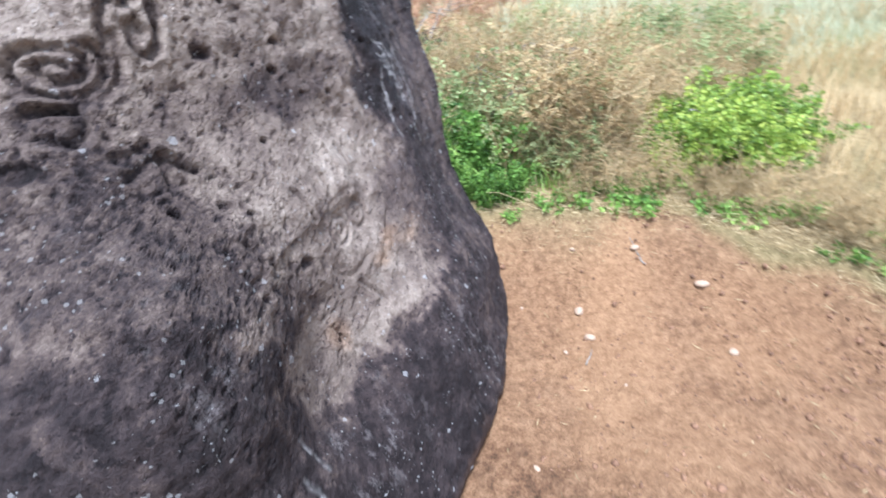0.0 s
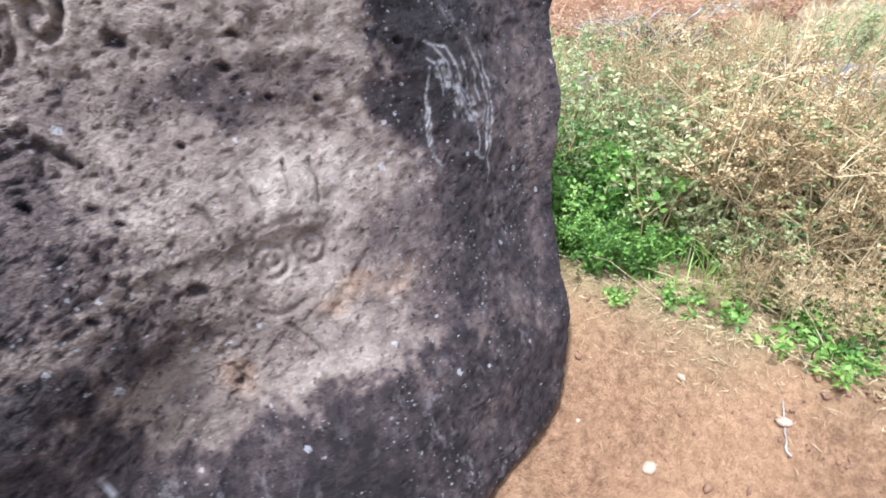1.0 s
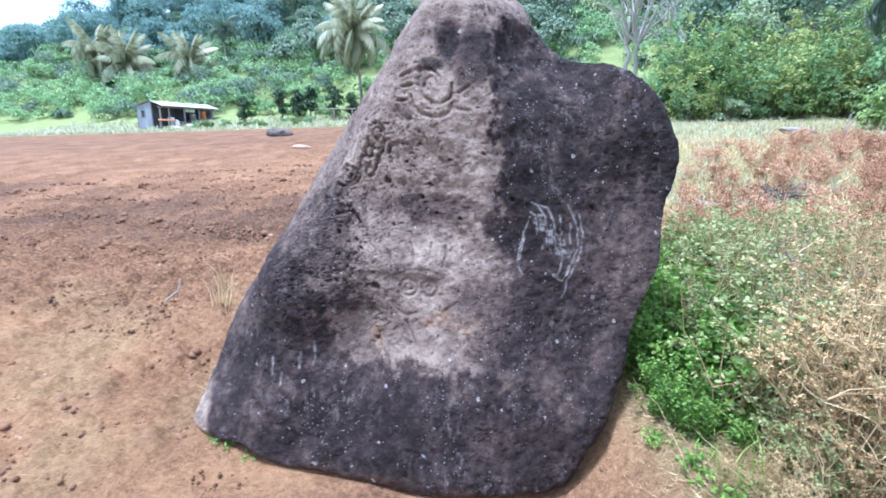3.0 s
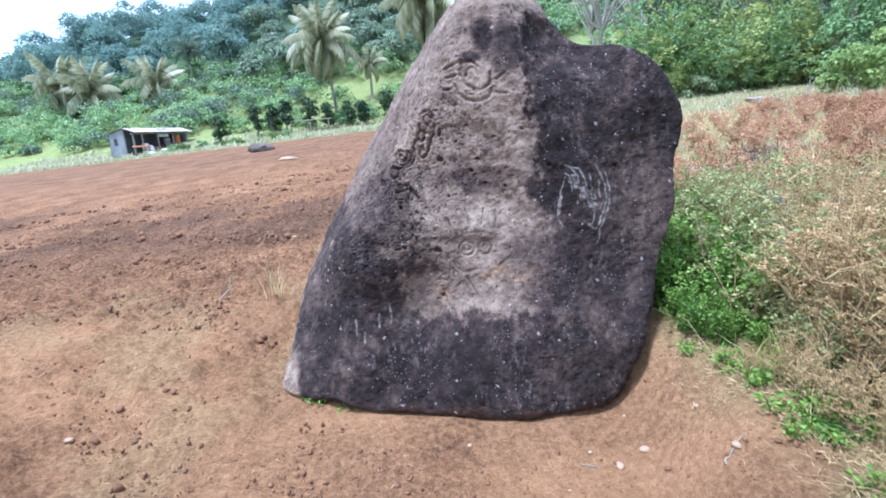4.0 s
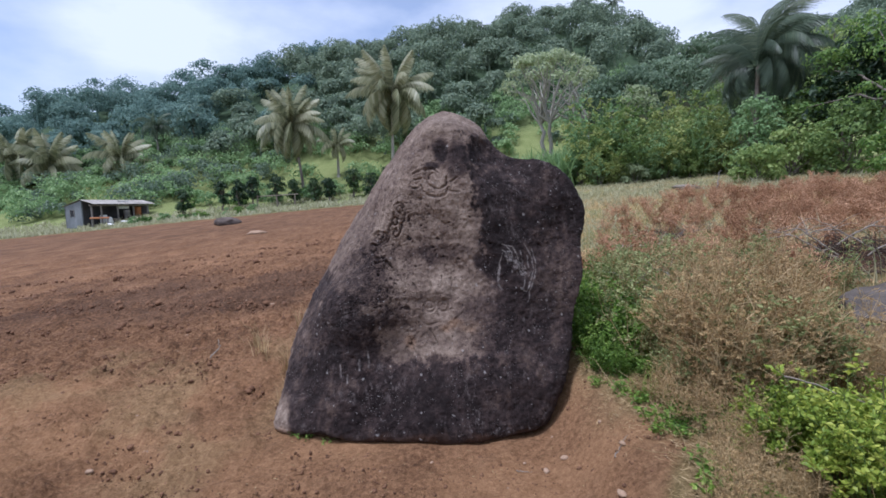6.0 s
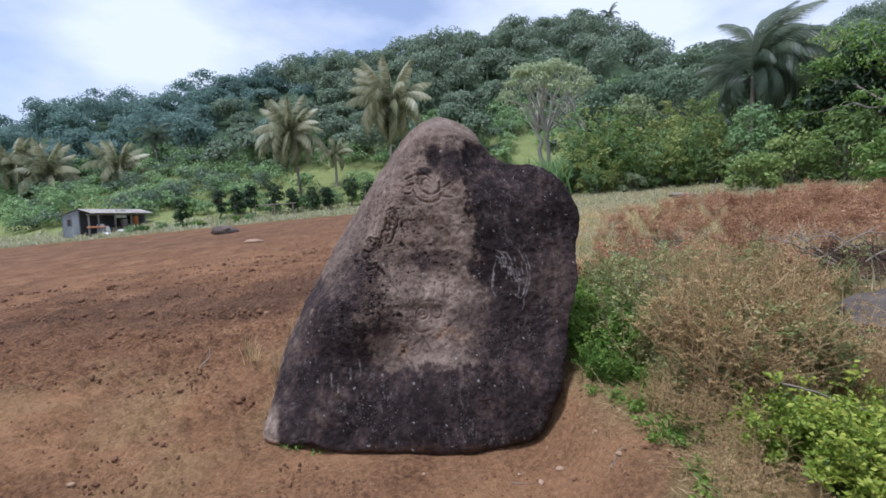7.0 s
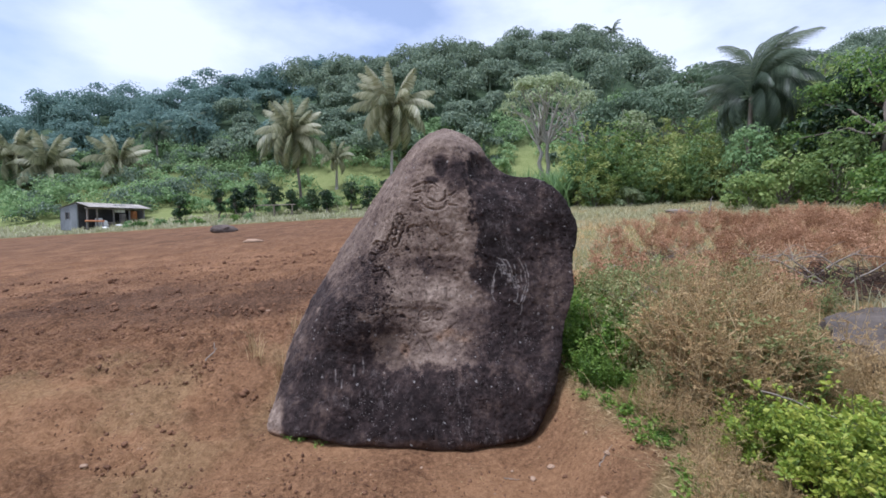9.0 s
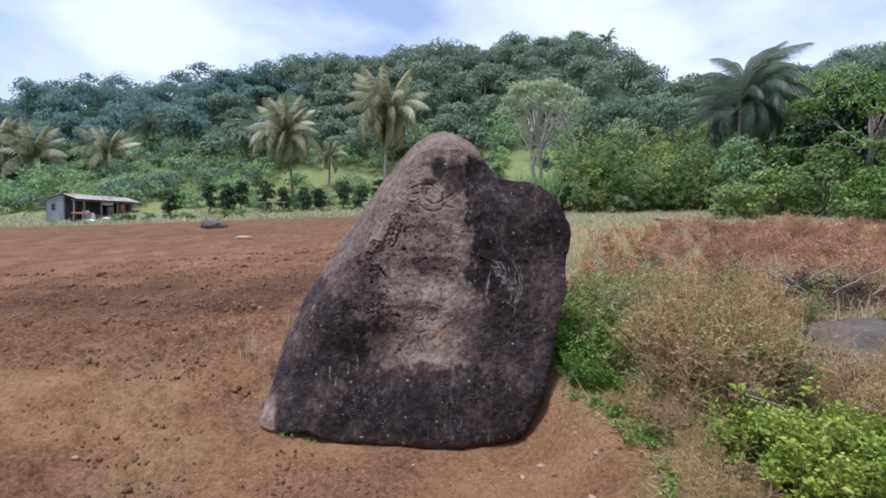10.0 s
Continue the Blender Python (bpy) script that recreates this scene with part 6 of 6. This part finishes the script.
for k in range(170):
    r, a = 0.8 + 4.8 * rng_c.random() ** 0.55, rng_c.uniform(1.7, 3.5)
    cx, cy = -0.9 + r * math.cos(a), -1.4 + r * math.sin(a)
    size = rng_c.uniform(0.012, 0.030) * (1 + 1.2 * rng_c.random() ** 6)
    if float(bare(np.array([cx]), np.array([cy]))[0]) < 0.8 or boulder_field(np.array([[cx, cy, 0.05]]))[0] < 0.08:
        continue
    ob = new("clod", CLODS[k % 6])
    ob.matrix_world = pose(cx, cy, land_z(cx, cy) + size * 0.2, 0, 0, k * 53) @ Matrix.Diagonal((size * 1.4, size, size, 1))
    tagged(ob, "dark clod of turned red-brown earth", "clod", "earth clods")


def crumbs_of_straw():
    rng = np.random.default_rng(511)
    n = 1500
    x, y = rng.uniform(-4.5, 1.1, n), rng.uniform(-3.2, 2.5, n)
    ok = (bare(x, y) > 0.6) & (boulder_field(np.stack([x, y, np.full(n, 0.1)], 1)) > 0.03)
    x, y = x[ok], y[ok]
    a = rng.uniform(0, 6.3, len(x))
    s = Soup()
    s.cards(np.stack([x, y, land(x, y) + 0.016], 1), np.stack([np.cos(a), np.sin(a), 0.1 * rng.normal(size=len(x))], 1), rng.uniform(0.015, 0.06, len(x)), 0.004, rng, 0.05)
    tagged(s.link("straw_bits", STRAW), "scattered bits of straw on bare earth", "straw", kind="stuff")


crumbs_of_straw()

# ---- slab, dead branches, tuft ----
def slab_mesh():
    """A broad low slab: nearly level top with shallow steps, broken rounded rim."""
    bm = bmesh.new()
    bmesh.ops.create_icosphere(bm, subdivisions=5, radius=0.5)
    for v in bm.verts:
        n = v.co.normalized()
        r = 1 + 0.22 * noise.noise(Vector((n.x, n.y, 0)) * 1.5 + Vector((7, 3, 1))) + 0.08 * noise.noise(n * 5)
        v.co = n * 0.5 * r
        top = 0.15 + 0.025 * noise.noise(v.co * 3 + Vector((2, 5, 0))) + 0.008 * noise.noise(v.co * 14)
        v.co.z = min(v.co.z, top) if v.co.z > 0 else v.co.z * 0.5
    me = bpy.data.meshes.new("slab_rock")
    bm.to_mesh(me)
    bm.free()
    me.shade_smooth()
    me.materials.append(SLAB)
    return me


slab = new("slab_rock", slab_mesh())
slab.matrix_world = pose(4.30, -0.12, land_z(4.30, -0.12) + 0.04, 4, -4, 20) @ Matrix.Diagonal((1.9, 1.35, 1.1, 1))
tagged(slab, "flat grey-brown slab of rock among dry weeds", "rock")


def brush_pile(label, x, y, rx, ry, height, n, seed):
    """A heap of thin dark dead twigs lying crosswise."""
    rng = np.random.default_rng(seed)
    s = Soup()
    for _ in range(n):
        a, r = rng.uniform(0, 6.28), rng.random() ** 0.5
        px, py = x + rx * r * math.cos(a), y + ry * r * math.sin(a)
        z0 = land_z(px, py) + height * (1 - r) * rng.random()
        d = directions(1, rng)[0] * np.array([1, 1, 0.45]) + np.array([0, 0, 0.15])
        ln = rng.uniform(0.15, 0.45)
        s.tube(limb((px, py, z0), (px + d[0] * ln, py + d[1] * ln, z0 + d[2] * ln), rng, 5, 0.08), np.linspace(0.007, 0.003, 5), 4)
    tagged(s.link("brush_pile", BRUSH), label, "brush", kind="stuff")


brush_pile("heap of dark dead brush in a burnt hollow", 5.35, 2.1, 1.05, 0.70, 0.42, 460, 591)
brush_pile("small heap of charred twigs in the dry grass", 4.1, 4.85, 0.40, 0.28, 0.16, 90, 592)
rng_d = np.random.default_rng(520)
for k in range(6):
    x, y = 4.9 + rng_d.uniform(-0.2, 0.9), 1.9 + rng_d.uniform(-0.2, 0.5)
    a = rng_d.uniform(-0.6, 0.6) + (0 if k % 2 else 2.6)
    stick("bare grey dead branch lying over the weeds", [(x, y, 0.15), (x + 0.5 * math.cos(a), y + 0.4 * math.sin(a), 0.50), (x + 1.0 * math.cos(a), y + 0.7 * math.sin(a), 0.40)], 0.012, "branch", DEADWOOD, "dead_branch", 5, 530 + k)
for k in range(6):
    x, y = 4.1 + rng_d.uniform(-0.4, 0.4), 4.8 + rng_d.uniform(-0.25, 0.25)
    a = rng_d.uniform(0, 6.28)
    stick("dark dead branch in a hollow of the dry grass", [(x, y, 0.05), (x + 0.22 * math.cos(a), y + 0.2 * math.sin(a), 0.16), (x + 0.4 * math.cos(a), y + 0.3 * math.sin(a), 0.10)], 0.010, "branch", BARK, "dead_branch", 4, 550 + k)
for k in range(6):
    x, y = 1.95 + rng_d.uniform(-0.35, 0.35), 0.0 + rng_d.uniform(-0.4, 0.4)
    a = rng_d.uniform(0, 6.28)
    stick("bare dead branch caught in the green weeds", [(x, y, 0.22), (x + 0.28 * math.cos(a), y + 0.25 * math.sin(a), 0.50), (x + 0.62 * math.cos(a), y + 0.5 * math.sin(a), 0.62)], 0.005, "branch", BARK, "dead_branch", 5, 580 + k)
stick("pale broken stalk leaning over the leafy plants", [(1.80, -1.55, 0.42), (2.0, -1.62, 0.36), (2.35, -1.72, 0.22)], 0.006, "stalk", DEADWOOD, "dead_stalk", 1, 560)
stick("thin post standing at the edge of the meadow", [(8.2, 10.5, 0.0), (8.3, 10.6, 0.5), (8.45, 10.7, 0.95)], 0.022, "post", TIMBER, "thin_post", 0, 561)
log = new("log", lump_mesh("log", DEADWOOD, 47, 0.22, 3, 0.8))
log.matrix_world = pose(9.9, 15.6, land_z(9.9, 15.6) + 0.10, 0, 3, 8) @ Matrix.Diagonal((1.5, 0.34, 0.36, 1))
tagged(log, "pale weathered log lying at the edge of the thicket", "log")


def dry_tuft(x, y, seed):
    rng = np.random.default_rng(seed)
    s = Soup()
    n = 46
    foot = np.stack([x + rng.normal(size=n) * 0.035, y + rng.normal(size=n) * 0.035, np.full(n, land_z(x, y))], 1)
    s.blades(foot, rng.uniform(0.12, 0.34, n), 0.6, 0.006, rng)
    tagged(s.link("grass_tuft", STRAW), "dry bleached grass tuft standing on tilled earth", "grass", "grass tufts")


for k, (x, y) in enumerate([(-2.25, 0.85), (-2.1, 0.6), (-1.75, 0.35), (-1.55, -0.1), (-1.9, 1.3), (-1.46, 0.18), (-1.52, 0.42), (-1.50, -0.32), (-1.62, 0.62)]):
    dry_tuft(x, y, 570 + k)
